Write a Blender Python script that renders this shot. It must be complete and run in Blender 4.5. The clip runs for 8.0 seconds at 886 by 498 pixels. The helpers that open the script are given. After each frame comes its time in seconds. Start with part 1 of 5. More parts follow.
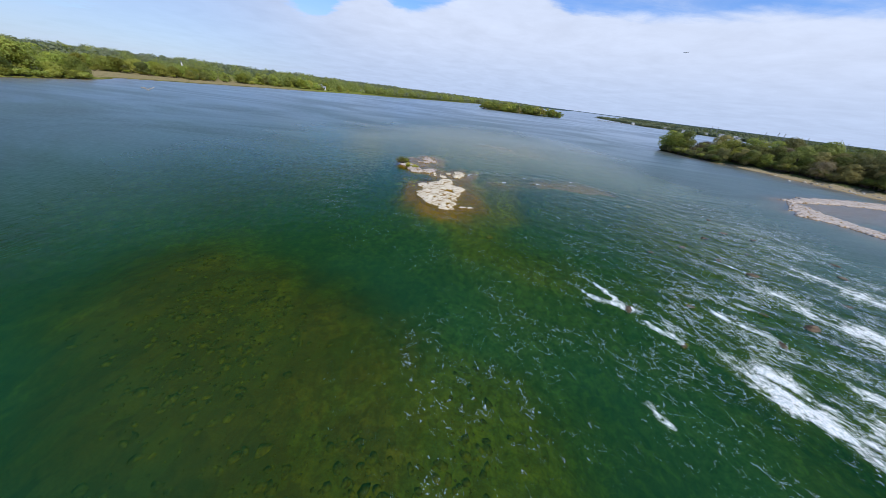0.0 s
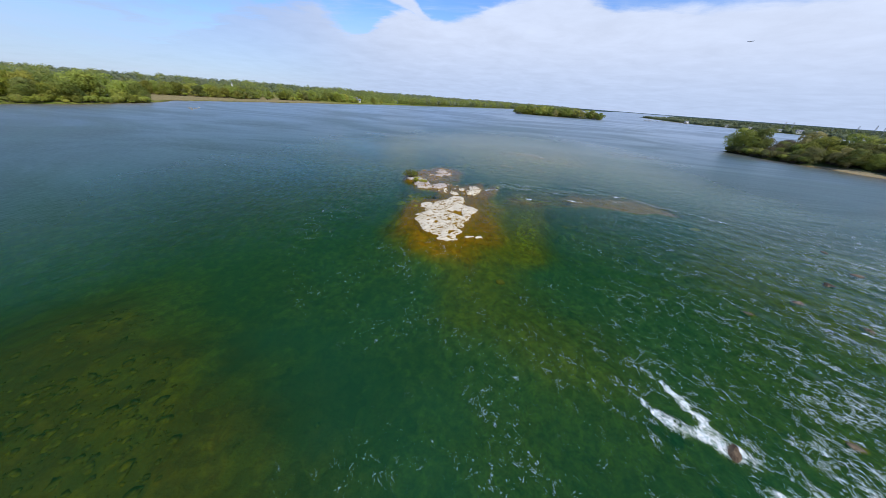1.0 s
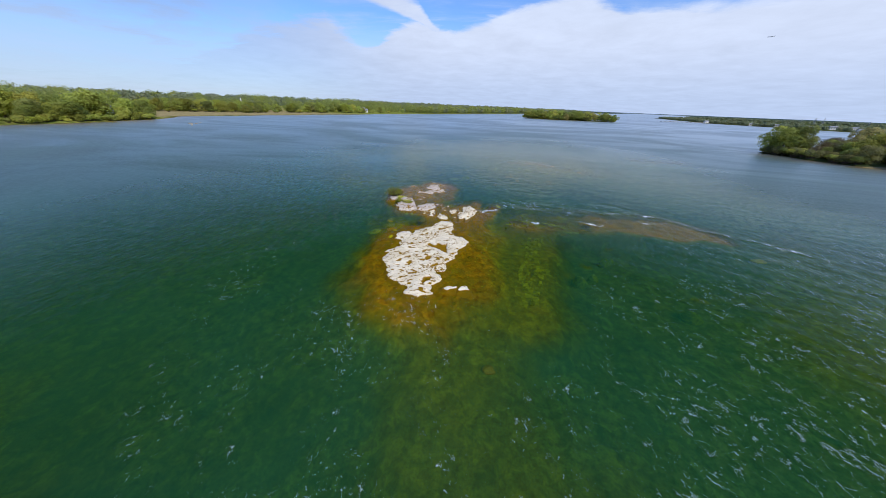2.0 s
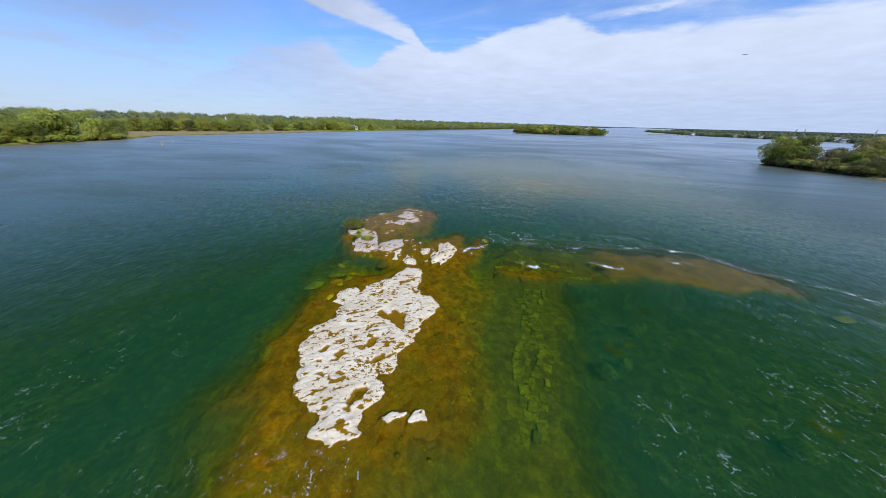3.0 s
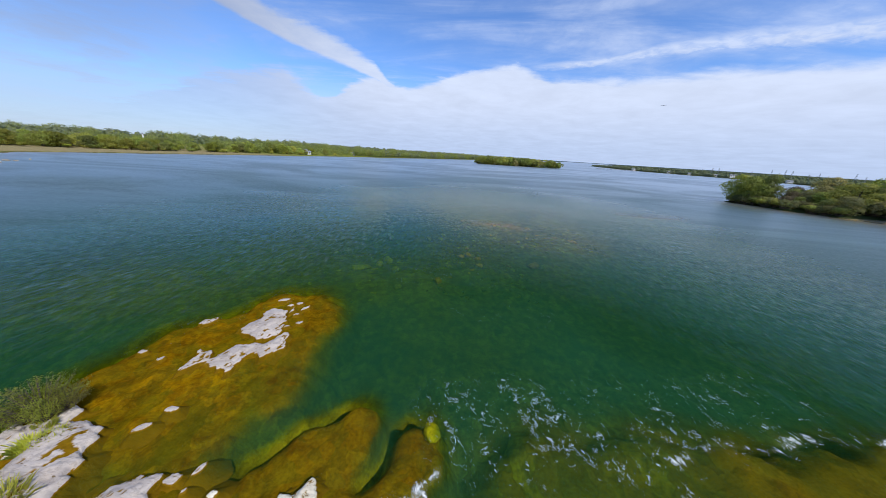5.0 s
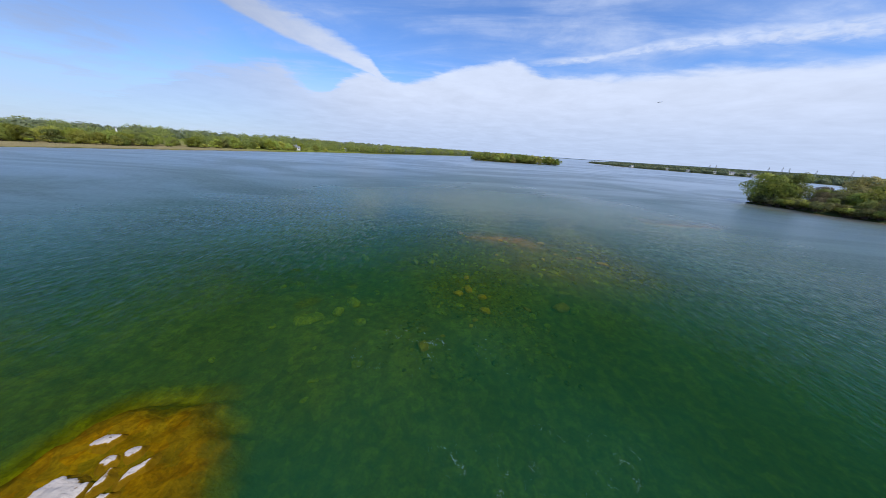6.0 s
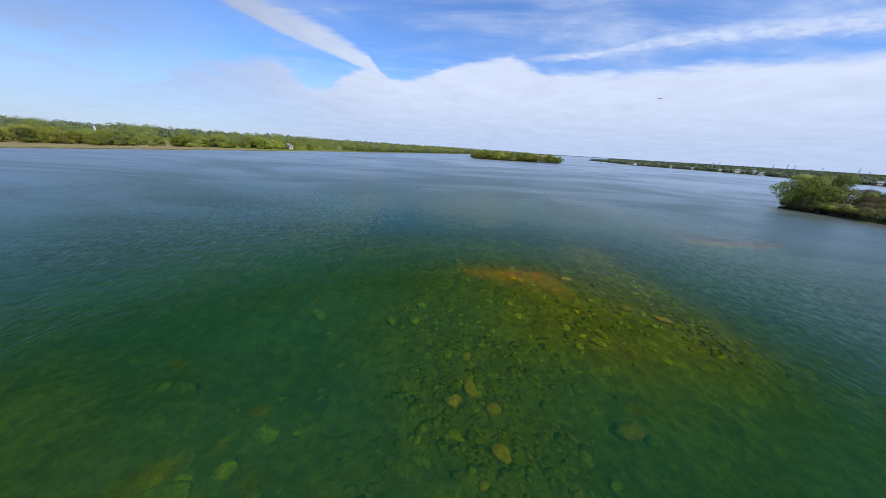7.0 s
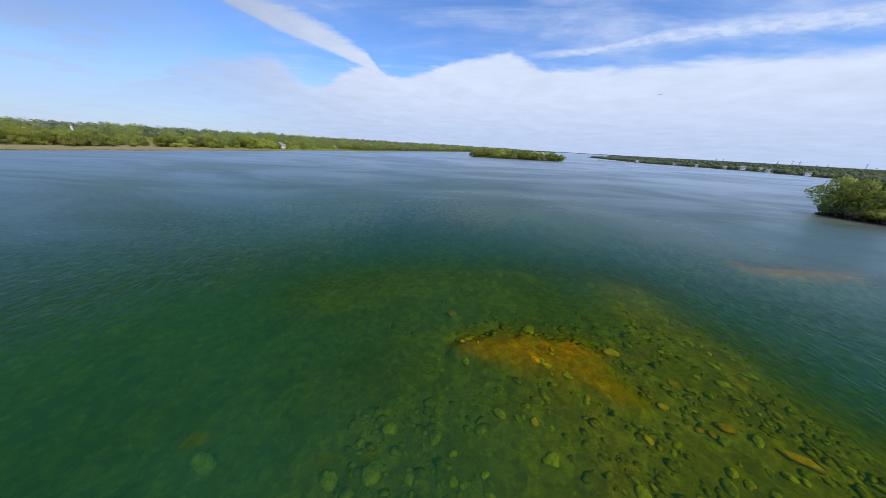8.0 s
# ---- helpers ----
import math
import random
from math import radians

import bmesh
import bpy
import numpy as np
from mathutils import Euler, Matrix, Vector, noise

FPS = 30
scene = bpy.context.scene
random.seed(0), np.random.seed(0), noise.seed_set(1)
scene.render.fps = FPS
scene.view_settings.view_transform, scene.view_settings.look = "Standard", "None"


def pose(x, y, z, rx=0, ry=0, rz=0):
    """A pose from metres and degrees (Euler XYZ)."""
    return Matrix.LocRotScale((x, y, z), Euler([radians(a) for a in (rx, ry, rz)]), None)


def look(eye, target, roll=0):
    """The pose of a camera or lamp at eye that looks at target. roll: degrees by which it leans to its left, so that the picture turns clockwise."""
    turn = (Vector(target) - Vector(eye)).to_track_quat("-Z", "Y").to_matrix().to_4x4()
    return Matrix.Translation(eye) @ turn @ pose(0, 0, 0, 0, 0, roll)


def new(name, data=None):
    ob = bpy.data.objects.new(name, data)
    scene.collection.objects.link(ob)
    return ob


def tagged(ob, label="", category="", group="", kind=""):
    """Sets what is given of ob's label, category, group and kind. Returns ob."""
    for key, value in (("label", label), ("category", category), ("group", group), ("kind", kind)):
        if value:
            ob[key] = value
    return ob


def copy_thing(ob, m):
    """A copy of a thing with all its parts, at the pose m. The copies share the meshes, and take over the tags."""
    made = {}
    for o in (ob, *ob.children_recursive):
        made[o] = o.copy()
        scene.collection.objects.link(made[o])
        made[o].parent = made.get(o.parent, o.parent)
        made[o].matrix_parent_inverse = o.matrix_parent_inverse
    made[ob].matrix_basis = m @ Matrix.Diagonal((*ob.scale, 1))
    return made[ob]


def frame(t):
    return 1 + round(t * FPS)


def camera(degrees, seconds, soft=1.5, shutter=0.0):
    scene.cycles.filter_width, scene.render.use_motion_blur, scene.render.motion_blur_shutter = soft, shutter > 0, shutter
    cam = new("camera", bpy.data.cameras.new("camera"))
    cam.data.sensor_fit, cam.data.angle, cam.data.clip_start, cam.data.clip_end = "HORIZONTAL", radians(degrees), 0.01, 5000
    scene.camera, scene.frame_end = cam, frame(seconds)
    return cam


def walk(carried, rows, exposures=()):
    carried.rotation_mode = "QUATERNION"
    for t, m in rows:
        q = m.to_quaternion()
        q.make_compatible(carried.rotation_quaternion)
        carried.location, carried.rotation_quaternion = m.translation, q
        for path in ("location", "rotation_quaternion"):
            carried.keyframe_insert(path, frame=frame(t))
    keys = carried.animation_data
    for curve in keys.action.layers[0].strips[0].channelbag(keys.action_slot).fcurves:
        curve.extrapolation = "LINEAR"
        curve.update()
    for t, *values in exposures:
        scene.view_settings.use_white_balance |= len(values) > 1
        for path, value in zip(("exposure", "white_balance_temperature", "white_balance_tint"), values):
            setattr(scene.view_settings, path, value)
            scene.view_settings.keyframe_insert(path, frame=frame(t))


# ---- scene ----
cam = camera(116.9, 8.0, soft=0.6)
PATH = [
    (0, (2.003, 0.558, 16.539), (1.939, 2.296, 15.55), 7.3),
    (0.5, (3.881, 6.23, 16.427), (3.683, 7.96, 15.444), 6.0),
    (1, (5.168, 12.028, 16.026), (4.864, 13.749, 15.055), 4.3),
    (1.5, (6.122, 17.86, 15.772), (5.738, 19.574, 14.815), 2.6),
    (3, (7.199, 35.738, 14.912), (6.826, 37.511, 14.065), 1.5),
    (3.5, (7.081, 42.165, 14.26), (6.779, 43.984, 13.486), 2.0),
    (4, (6.815, 48.669, 13.884), (6.587, 50.527, 13.18), 2.9),
    (4.5, (6.66, 55.259, 13.639), (6.486, 57.139, 12.98), 3.3),
    (6, (5.837, 74.73, 13.284), (5.729, 76.606, 12.6), 3.7),
    (6.5, (5.832, 81.483, 13.628), (5.727, 83.355, 12.935), 3.5),
    (7, (5.751, 88.07, 14.056), (5.647, 89.942, 13.357), 3.5),
    (7.5, (5.746, 94.505, 14.626), (5.645, 96.373, 13.919), 3.4),
    (8, (5.924, 100.82, 15.249), (5.824, 102.685, 14.535), 3.2),
]
walk(cam, [(t, look(eye, target, roll)) for t, eye, target, roll in PATH])

# ---- world, sun ----
SUN_TO = Vector((0.55, -0.60, 0.92)).normalized()
world = bpy.data.worlds.new("world")
scene.world = world
world.use_nodes = True


class Nodes:
    """Short spelling for node trees."""

    def __init__(self, tree):
        self.tree = tree

    def add(self, kind):
        return self.tree.nodes.new(kind)

    def put(self, socket, value):
        if hasattr(value, "is_linked"):
            self.tree.links.new(value, socket)
        elif hasattr(socket.default_value, "__len__") and not hasattr(value, "__len__"):
            socket.default_value = [value] * len(socket.default_value)
        elif hasattr(value, "__len__") and len(value) == 3 and len(socket.default_value) == 4:
            socket.default_value = (*value, 1)
        else:
            socket.default_value = value

    def math(self, op, a, b=None, c=None, clamp=False):
        n = self.add("ShaderNodeMath")
        n.operation, n.use_clamp = op, clamp
        for i, v in enumerate((a, b, c)):
            if v is not None:
                self.put(n.inputs[i], v)
        return n.outputs[0]

    def vec(self, op, a, b=None):
        n = self.add("ShaderNodeVectorMath")
        n.operation = op
        self.put(n.inputs[0], a)
        if b is not None:
            self.put(n.inputs[3] if op == "SCALE" else n.inputs[1], b)
        return n.outputs["Value"] if op in ("DOT_PRODUCT", "LENGTH") else n.outputs[0]

    def step(self, v, lo, hi, a=0.0, b=1.0):
        n = self.add("ShaderNodeMapRange")
        n.interpolation_type = "SMOOTHSTEP"
        for i, x in enumerate((v, lo, hi, a, b)):
            self.put(n.inputs[i], x)
        return n.outputs[0]

    def lin(self, v, lo, hi, a=0.0, b=1.0):
        n = self.add("ShaderNodeMapRange")
        for i, x in enumerate((v, lo, hi, a, b)):
            self.put(n.inputs[i], x)
        return n.outputs[0]

    def noise(self, at, scale, detail=4.0, rough=0.55, warp=0.0):
        n = self.add("ShaderNodeTexNoise")
        self.put(n.inputs["Vector"], at)
        n.inputs["Scale"].default_value = scale
        n.inputs["Detail"].default_value = detail
        n.inputs["Roughness"].default_value = rough
        n.inputs["Distortion"].default_value = warp
        return n.outputs[0]

    def mix(self, fac, a, b, how="MIX"):
        n = self.add("ShaderNodeMix")
        n.data_type, n.blend_type = "RGBA", how
        self.put(n.inputs[0], fac)
        self.put(n.inputs[6], a)
        self.put(n.inputs[7], b)
        return n.outputs[2]

    def ramp(self, fac, stops):
        n = self.add("ShaderNodeValToRGB")
        while len(n.color_ramp.elements) < len(stops):
            n.color_ramp.elements.new(0.5)
        for e, (p, c) in zip(n.color_ramp.elements, stops):
            e.position, e.color = p, (*c, 1) if len(c) == 3 else c
        self.put(n.inputs[0], fac)
        return n.outputs[0]

    def mapped(self, at, turn=(0, 0, 0), size=(1, 1, 1), kind="POINT"):
        n = self.add("ShaderNodeMapping")
        n.vector_type = kind
        self.put(n.inputs["Vector"], at)
        n.inputs["Rotation"].default_value = turn
        n.inputs["Scale"].default_value = size
        return n.outputs[0]

    def attribute(self, name):
        n = self.add("ShaderNodeAttribute")
        n.attribute_name = name
        return n.outputs["Fac"]

    def cells(self, at, scale, feature="F1"):
        n = self.add("ShaderNodeTexVoronoi")
        n.feature = feature
        self.put(n.inputs["Vector"], at)
        n.inputs["Scale"].default_value = scale
        return n

    def bump(self, height, strength, distance, normal=None):
        n = self.add("ShaderNodeBump")
        self.put(n.inputs["Height"], height)
        self.put(n.inputs["Strength"], strength)
        n.inputs["Distance"].default_value = distance
        if normal is not None:
            self.put(n.inputs["Normal"], normal)
        return n.outputs[0]


def build_sky():
    w = Nodes(world.node_tree)
    out = world.node_tree.nodes["Background"]
    sky = w.add("ShaderNodeTexSky")
    sky.sky_type, sky.sun_disc = "NISHITA", False
    sky.sun_elevation = math.asin(SUN_TO.z)
    sky.sun_rotation = math.atan2(SUN_TO.x, SUN_TO.y)
    sky.dust_density, sky.ozone_density, sky.air_density = 0.2, 4.0, 1.0
    way = w.add("ShaderNodeTexCoord").outputs["Generated"]
    parts = w.add("ShaderNodeSeparateXYZ")
    w.put(parts.inputs[0], way)
    x, y, z = parts.outputs
    az = w.math("MULTIPLY", w.math("ARCTAN2", x, y), 57.2958)
    el = w.math("MULTIPLY", w.math("ARCSINE", z), 57.2958)
    # high cloud drawn out along the wind: noise on a flat layer over the place
    high = w.math("ADD", w.math("MAXIMUM", z, 0.0), 0.10)
    layer = w.add("ShaderNodeCombineXYZ")
    w.put(layer.inputs[0], w.math("DIVIDE", x, high))
    w.put(layer.inputs[1], w.math("DIVIDE", y, high))
    flat = layer.outputs[0]
    wisps = w.noise(w.mapped(flat, (0, 0, radians(35)), (0.55, 1.5, 1)), 1.1, 7, 0.6, 0.6)
    lumps = w.noise(flat, 2.2, 8, 0.62, 0.3)
    fine = w.noise(w.mapped(flat, (0, 0, radians(-50)), (0.7, 2.0, 1)), 3.4, 8, 0.65, 0.5)
    puffs = w.noise(w.mapped(flat, (0, 0, radians(20)), (1.0, 1.3, 1)), 9.0, 3, 0.6, 0.4)
    ragged = w.math("ADD", w.math("MULTIPLY", w.math("SUBTRACT", lumps, 0.5), 5.0), w.math("MULTIPLY", w.math("SUBTRACT", fine, 0.5), 3.0))
    # edges of the clouds: height in degrees over the bearing
    def edge(rows):
        return w.math("MULTIPLY", w.ramp(w.lin(az, -90, 90), [((a + 90) / 180, (e / 30,) * 3) for a, e in rows]), 30.0)

    # the low bank of cloud
    rim = edge([(-90, 5), (-59, 3.6), (-51, 5.7), (-45, 8.4), (-39, 10.1), (-33, 11.6), (-31, 10.6), (-28, 8.2), (-25.5, 8.6), (-21.5, 11.0), (-18.6, 12.0), (-15.5, 11.2), (-12.5, 10.9), (-9, 11.8), (-3.6, 13.4),
                (2.4, 14.6), (6.7, 15.0), (9.5, 14.2), (12.3, 13.4), (16, 12.9), (24, 12.6), (37, 12.8), (49, 11.9), (90, 13)])
    soft = w.math("MULTIPLY", w.step(az, -29, -24, 2.4, 1.0), w.step(az, 8, 30, 1.0, 1.7))
    above = w.math("SUBTRACT", w.math("ADD", rim, w.math("MULTIPLY", ragged, w.step(az, -29, -20, 1.1, 0.5))), el)
    bank = w.math("MULTIPLY", w.step(w.math("DIVIDE", above, soft), -0.55, 0.75), w.step(az, -50, -18, 0.72, 1.0))
    # a long trail that widens with height: a crisp lower edge and a torn upper one
    low = edge([(-90, 28), (-60, 23.0), (-45, 18.7), (-39, 16.9), (-34.4, 15.5), (-29.7, 14.3), (-23, 12.9), (-17.6, 11.3), (-14.7, 9.9), (-10.6, 8.5), (-5, 7.3), (5, 6)])
    high_edge = edge([(-90, 30), (-60, 30), (-45, 24), (-38, 20.4), (-33.6, 18.9), (-27.6, 18.0), (-22.9, 16.2), (-18.4, 14.2), (-16.4, 12.0), (-14, 10.6), (-10, 9.3), (-5, 8.0), (5, 6.6)])
    at_trail = w.math("DIVIDE", w.math("SUBTRACT", el, low), w.math("MAXIMUM", w.math("SUBTRACT", high_edge, low), 0.4))
    torn = w.math("ADD", w.math("MULTIPLY", w.math("SUBTRACT", fine, 0.5), 0.55), w.math("MULTIPLY", w.math("SUBTRACT", puffs, 0.5), 0.35))
    inside = w.math("MULTIPLY", w.step(w.math("ADD", at_trail, w.math("MULTIPLY", torn, 0.25)), -0.06, 0.14), w.step(w.math("ADD", at_trail, torn), 1.12, 0.62))
    streak = w.math("MULTIPLY", w.math("MULTIPLY", inside, w.step(az, -3, -13)), w.lin(lumps, 0.3, 0.6, 0.82, 1.0))
    # a thinner rippled band over the bank
    low2 = edge([(-90, 14), (8, 14.2), (15.7, 14.3), (24, 14.9), (31, 15.1), (37, 14.7), (48, 13.7), (90, 10)])
    high2 = edge([(-90, 14.2), (8, 15.2), (15, 15.4), (19, 15.6), (23.5, 16.0), (27, 16.7), (33, 17.0), (41, 16.7), (48, 16.1), (90, 14)])
    at_band = w.math("ADD", w.math("DIVIDE", w.math("SUBTRACT", el, low2), w.math("MAXIMUM", w.math("SUBTRACT", high2, low2), 0.3)), w.math("MULTIPLY", torn, 1.1))
    band = w.math("MULTIPLY", w.math("MULTIPLY", w.step(at_band, -0.25, 0.35), w.step(at_band, 1.3, 0.55)), w.math("MULTIPLY", w.lin(puffs, 0.35, 0.62, 0.55, 0.95), w.step(az, 6, 16, 0, 0.9)))
    # thin cirrus over the rest of the sky
    cirrus = w.math("MULTIPLY", w.step(wisps, 0.38, 0.70), w.step(lumps, 0.3, 0.65, 0.3, 0.8))
    left = w.math("MULTIPLY", w.math("MULTIPLY", w.step(az, -33, -52), w.step(el, 30, 10)), w.lin(lumps, 0.3, 0.65, 0.20, 0.70))
    haze = w.math("MULTIPLY", w.step(el, 13.0, 2.5, 0, 0.92), w.math("MULTIPLY", w.lin(lumps, 0.3, 0.6, 0.86, 1.0), w.step(az, -50, -10, 0.80, 1.0)))
    cover = w.math("MAXIMUM", w.math("MAXIMUM", bank, streak), w.math("MAXIMUM", band, w.math("MAXIMUM", left, haze)))
    cover = w.math("MAXIMUM", cover, w.math("MULTIPLY", cirrus, 0.75))
    shade = w.lin(w.math("ADD", w.math("MULTIPLY", lumps, 0.85), w.math("MULTIPLY", wisps, 0.15)), 0.35, 0.65, 0.93, 1.04)
    white = w.mix(w.step(el, 0.0, 11.0), (5.15, 6.35, 8.9), (6.75, 7.7, 9.9))
    white = w.mix(w.step(az, -12, -58), white, w.mix(w.step(el, 3.0, 16.0), (4.5, 5.45, 7.6), (2.6, 3.25, 5.0)))
    white = w.mix(1.0, white, w.vec("SCALE", (1, 1, 1), shade), "MULTIPLY")
    blue = w.mix(1.0, sky.outputs[0], (1.05, 1.35, 1.85), "MULTIPLY")
    w.put(out.inputs[0], w.mix(cover, blue, white))
    out.inputs[1].default_value = 0.1


build_sky()
sun = new("sun", bpy.data.lights.new("sun", "SUN"))
sun.data.energy = 3.6
sun.data.color = (1.0, 0.95, 0.86)
sun.data.angle = radians(0.5)
sun.matrix_world = look(SUN_TO * 100, (0, 0, 0))

# ---- numbers shared by bed, water and land ----
TABLE = np.random.RandomState(7).rand(256, 256)


def value_noise(x, y):
    xi, yi = np.floor(x).astype(int), np.floor(y).astype(int)
    u, v = x - xi, y - yi
    u, v = u * u * u * (u * (6 * u - 15) + 10), v * v * v * (v * (6 * v - 15) + 10)
    a, b = TABLE[xi & 255, yi & 255], TABLE[(xi + 1) & 255, yi & 255]
    c, d = TABLE[xi & 255, (yi + 1) & 255], TABLE[(xi + 1) & 255, (yi + 1) & 255]
    return (a * (1 - u) + b * u) * (1 - v) + (c * (1 - u) + d * u) * v


def fbm(x, y, size, octaves=4, gain=0.5, shift=0.0):
    """Noise about zero, within about plus and minus one half."""
    total, amp, s = 0.0, 1.0, 0.0
    f = 1.0 / size
    for k in range(octaves):
        total = total + amp * (value_noise(x * f + 17.3 * k + shift, y * f - 9.1 * k + 3.7 * shift) - 0.5)
        s += amp
        amp *= gain
        f *= 2.03
    return total / s * 1.6


def smooth(v, lo, hi):
    t = np.clip((v - lo) / (hi - lo), 0, 1)
    return t * t * (3 - 2 * t)


def along(x, y, line):
    """The distance to a polyline less its radius, which each corner (x, y, r) carries."""
    best = np.full(np.shape(x), 1e9)
    for (ax, ay, ar), (bx, by, br) in zip(line, line[1:]):
        dx, dy = bx - ax, by - ay
        t = np.clip(((x - ax) * dx + (y - ay) * dy) / (dx * dx + dy * dy + 1e-9), 0, 1)
        best = np.minimum(best, np.hypot(x - ax - t * dx, y - ay - t * dy) - (ar + t * (br - ar)))
    return best


# shallows: corners (x, y, radius), how far they fall off, their level
SHALLOWS = [
    ([(-22, 19, 2.5), (-12, 13, 4.5), (-4, 9, 4.5), (2, 3, 4)], 9, -1.4),
    ([(0, 3, 4), (6, 8, 3)], 6, -1.6),
    ([(3, 41, 2.5), (6, 35, 1)], 5, -1.5),
    ([(6, 37, 1.2), (6.6, 32, 1.4), (10, 30, 1.0), (15, 28, 0.6)], 4.5, -1.65),
    ([(35, 12, 6), (38, 24, 9), (52, 32, 9)], 9, -2.1),
    ([(40, 44, 6), (56, 56, 8), (48, 64, 4)], 9, -1.6),
    ([(9, 44, 2.6), (10, 61, 2.8)], 3.6, -1.2),
    ([(-1, 45, 4.6), (-3.2, 54, 4.8)], 3.8, -1.0),
    ([(-10, 57, 0.8), (-9.5, 61, 0.8)], 3.0, -1.55),
    ([(3.6, 45, 1.8), (4.2, 57, 1.4), (3.5, 64, 1.2)], 3.0, -0.55),
    ([(0.5, 43, 2.4), (-2, 50, 5.0), (-2, 55, 4.8), (-1, 61, 2.2)], 3.2, -0.32),
    ([(-8.5, 65.0, 1.3), (-11, 69, 1.8), (-11, 75, 2.8), (-7.9, 81, 3.5)], 3.0, -0.20),
    ([(-6, 71, 1.5), (-6, 76, 1.5)], 3.0, -0.42),
    ([(-4, 65.0, 2.8), (1, 66, 3)], 2.5, -0.25),
    ([(-0.2, 69, 1.2), (0.6, 71.6, 1.2)], 1.6, -0.35),
    ([(4.6, 68, 0.9), (4.6, 71.6, 0.6)], 1.4, -0.40),
    ([(6, 63, 1.5), (10, 68, 2.0)], 3.0, -1.45),
    ([(10.5, 65.0, 1.8), (15, 66, 2.4), (24, 69.0, 3.0)], 2.2, -1.05),
    ([(8.8, 63.0, 0.7), (14.4, 64.0, 0.5)], 0.8, -0.55),
    ([(11, 70.0, 1.2), (18, 71.0, 1.5)], 3.0, -1.2),
    ([(21.5, 67.6, 0.6), (24, 68.5, 1.5)], 2.8, -0.48),
    ([(22.5, 71.5, 1.6), (30, 73, 2.5), (36, 70, 2)], 3.2, -0.55),
    ([(24.5, 69.3, 2.6), (32, 69.6, 3.8), (36, 68, 1.8)], 1.3, -0.26),
    ([(-32, 82, 3), (-17, 83, 2.5)], 8, -1.7),
    ([(-16, 94, 4), (-4, 91, 4), (1, 92, 2)], 6, -1.9),
    ([(9, 100, 2), (8, 107, 4), (10, 114, 6), (12, 122, 5)], 8, -1.7),
    ([(9, 120, 0.8), (16, 118.5, 1.6), (18, 116, 1.0)], 2.6, -0.45),
    ([(20, 113, 5), (26, 113, 4), (27, 121, 3), (28, 132, 1)], 10, -1.1),
    ([(-6, 127, 2), (4, 132, 3), (16, 134, 2)], 6, -1.75),
    ([(52, 143, 0.6), (60, 144, 1.6), (68, 145, 1)], 5, -0.5),
    ([(88, 76, 2), (92, 67, 3), (100, 57, 4)], 8, -0.2),
    ([(97, 89, 2), (115, 95, 3), (140, 98, 4)], 8, -0.2),
    ([(100, 79, 5), (116, 82, 8), (135, 86, 8)], 6, -0.10),
]
ISLAND = [(131, 199, 4), (148, 187, 16), (176, 163, 30), (212, 126, 36), (262, 78, 40)]
GRAVEL = [(149, 147, 2), (156, 135, 6), (166, 118, 9), (186, 92, 10)]
FAR_ISLAND = [(24, 568, 5), (60, 571, 13), (120, 569, 13), (160, 563, 5)]
LEFT_Y = (-5000, -200, 60, 130, 170, 188, 206, 245, 290, 350, 430, 540, 660, 800, 1000, 1400, 2200, 3000, 5000)
LEFT_X = (-900, -300, -232, -221, -227, -240, -252, -242, -229, -214, -190, -150, -105, -45, 40, 190, 500, 900, 1600)
RIGHT_Y = (-5000, 100, 250, 380, 460, 540, 620, 690, 780, 900, 1050, 1180, 1400, 2000, 5000)
RIGHT_X = (1200, 820, 700, 570, 515, 500, 505, 470, 410, 425, 440, 455, 640, 920, 2350)


MEADOW_Y, MEADOW_W = (178, 194, 215, 260, 330, 420, 540), (0, 80, 88, 66, 42, 20, 6)


def left_in(x, y):
    return np.interp(y, LEFT_Y, LEFT_X) - x + 8 * fbm(x, y, 40, 3)


def right_in(x, y):
    return x - np.interp(y, RIGHT_Y, RIGHT_X) + 10 * fbm(x, y, 60, 3)


def land_height(x, y):
    """The ground over the water; below zero where there is none."""
    d = left_in(x, y)
    flat = smooth(y, 170, 200) * (1 - smooth(y, 300, 420))
    rise = 26 + np.interp(y, MEADOW_Y, MEADOW_W) * (y < 540)
    h = np.where(d > 0, np.minimum((0.09 - 0.06 * flat) * d, 0.7 - 0.4 * flat) + 4.5 * smooth(d, rise, rise + 110) + 8 * smooth(d, 300, 1500), np.maximum(d * 0.06, -4))
    e = right_in(x, y)
    h = np.maximum(h, np.where(e > 0, np.minimum(0.12 * e, 1.0) + 2.5 * smooth(e, 20, 160) + 5 * smooth(e, 300, 1600), np.maximum(e * 0.06, -4)))
    i = -along(x, y, ISLAND) + 3 * fbm(x, y, 14, 3)
    h = np.maximum(h, np.where(i > 0, np.minimum(0.5 * i, 1.6), np.maximum(i * 0.12, -4)))
    g = -along(x, y, GRAVEL) + 2 * fbm(x, y, 8, 3)
    h = np.maximum(h, np.where(g > 0, np.minimum(0.08 * g, 0.22), np.maximum(g * 0.1, -4)))
    m = -along(x, y, FAR_ISLAND) + 2 * fbm(x, y, 20, 3)
    h = np.maximum(h, np.where(m > 0, np.minimum(0.2 * m, 1.2), np.maximum(m * 0.08, -4)))
    far = smooth(y, 4300, 4700)
    return np.maximum(h, far * 6 - 4 * (1 - far))


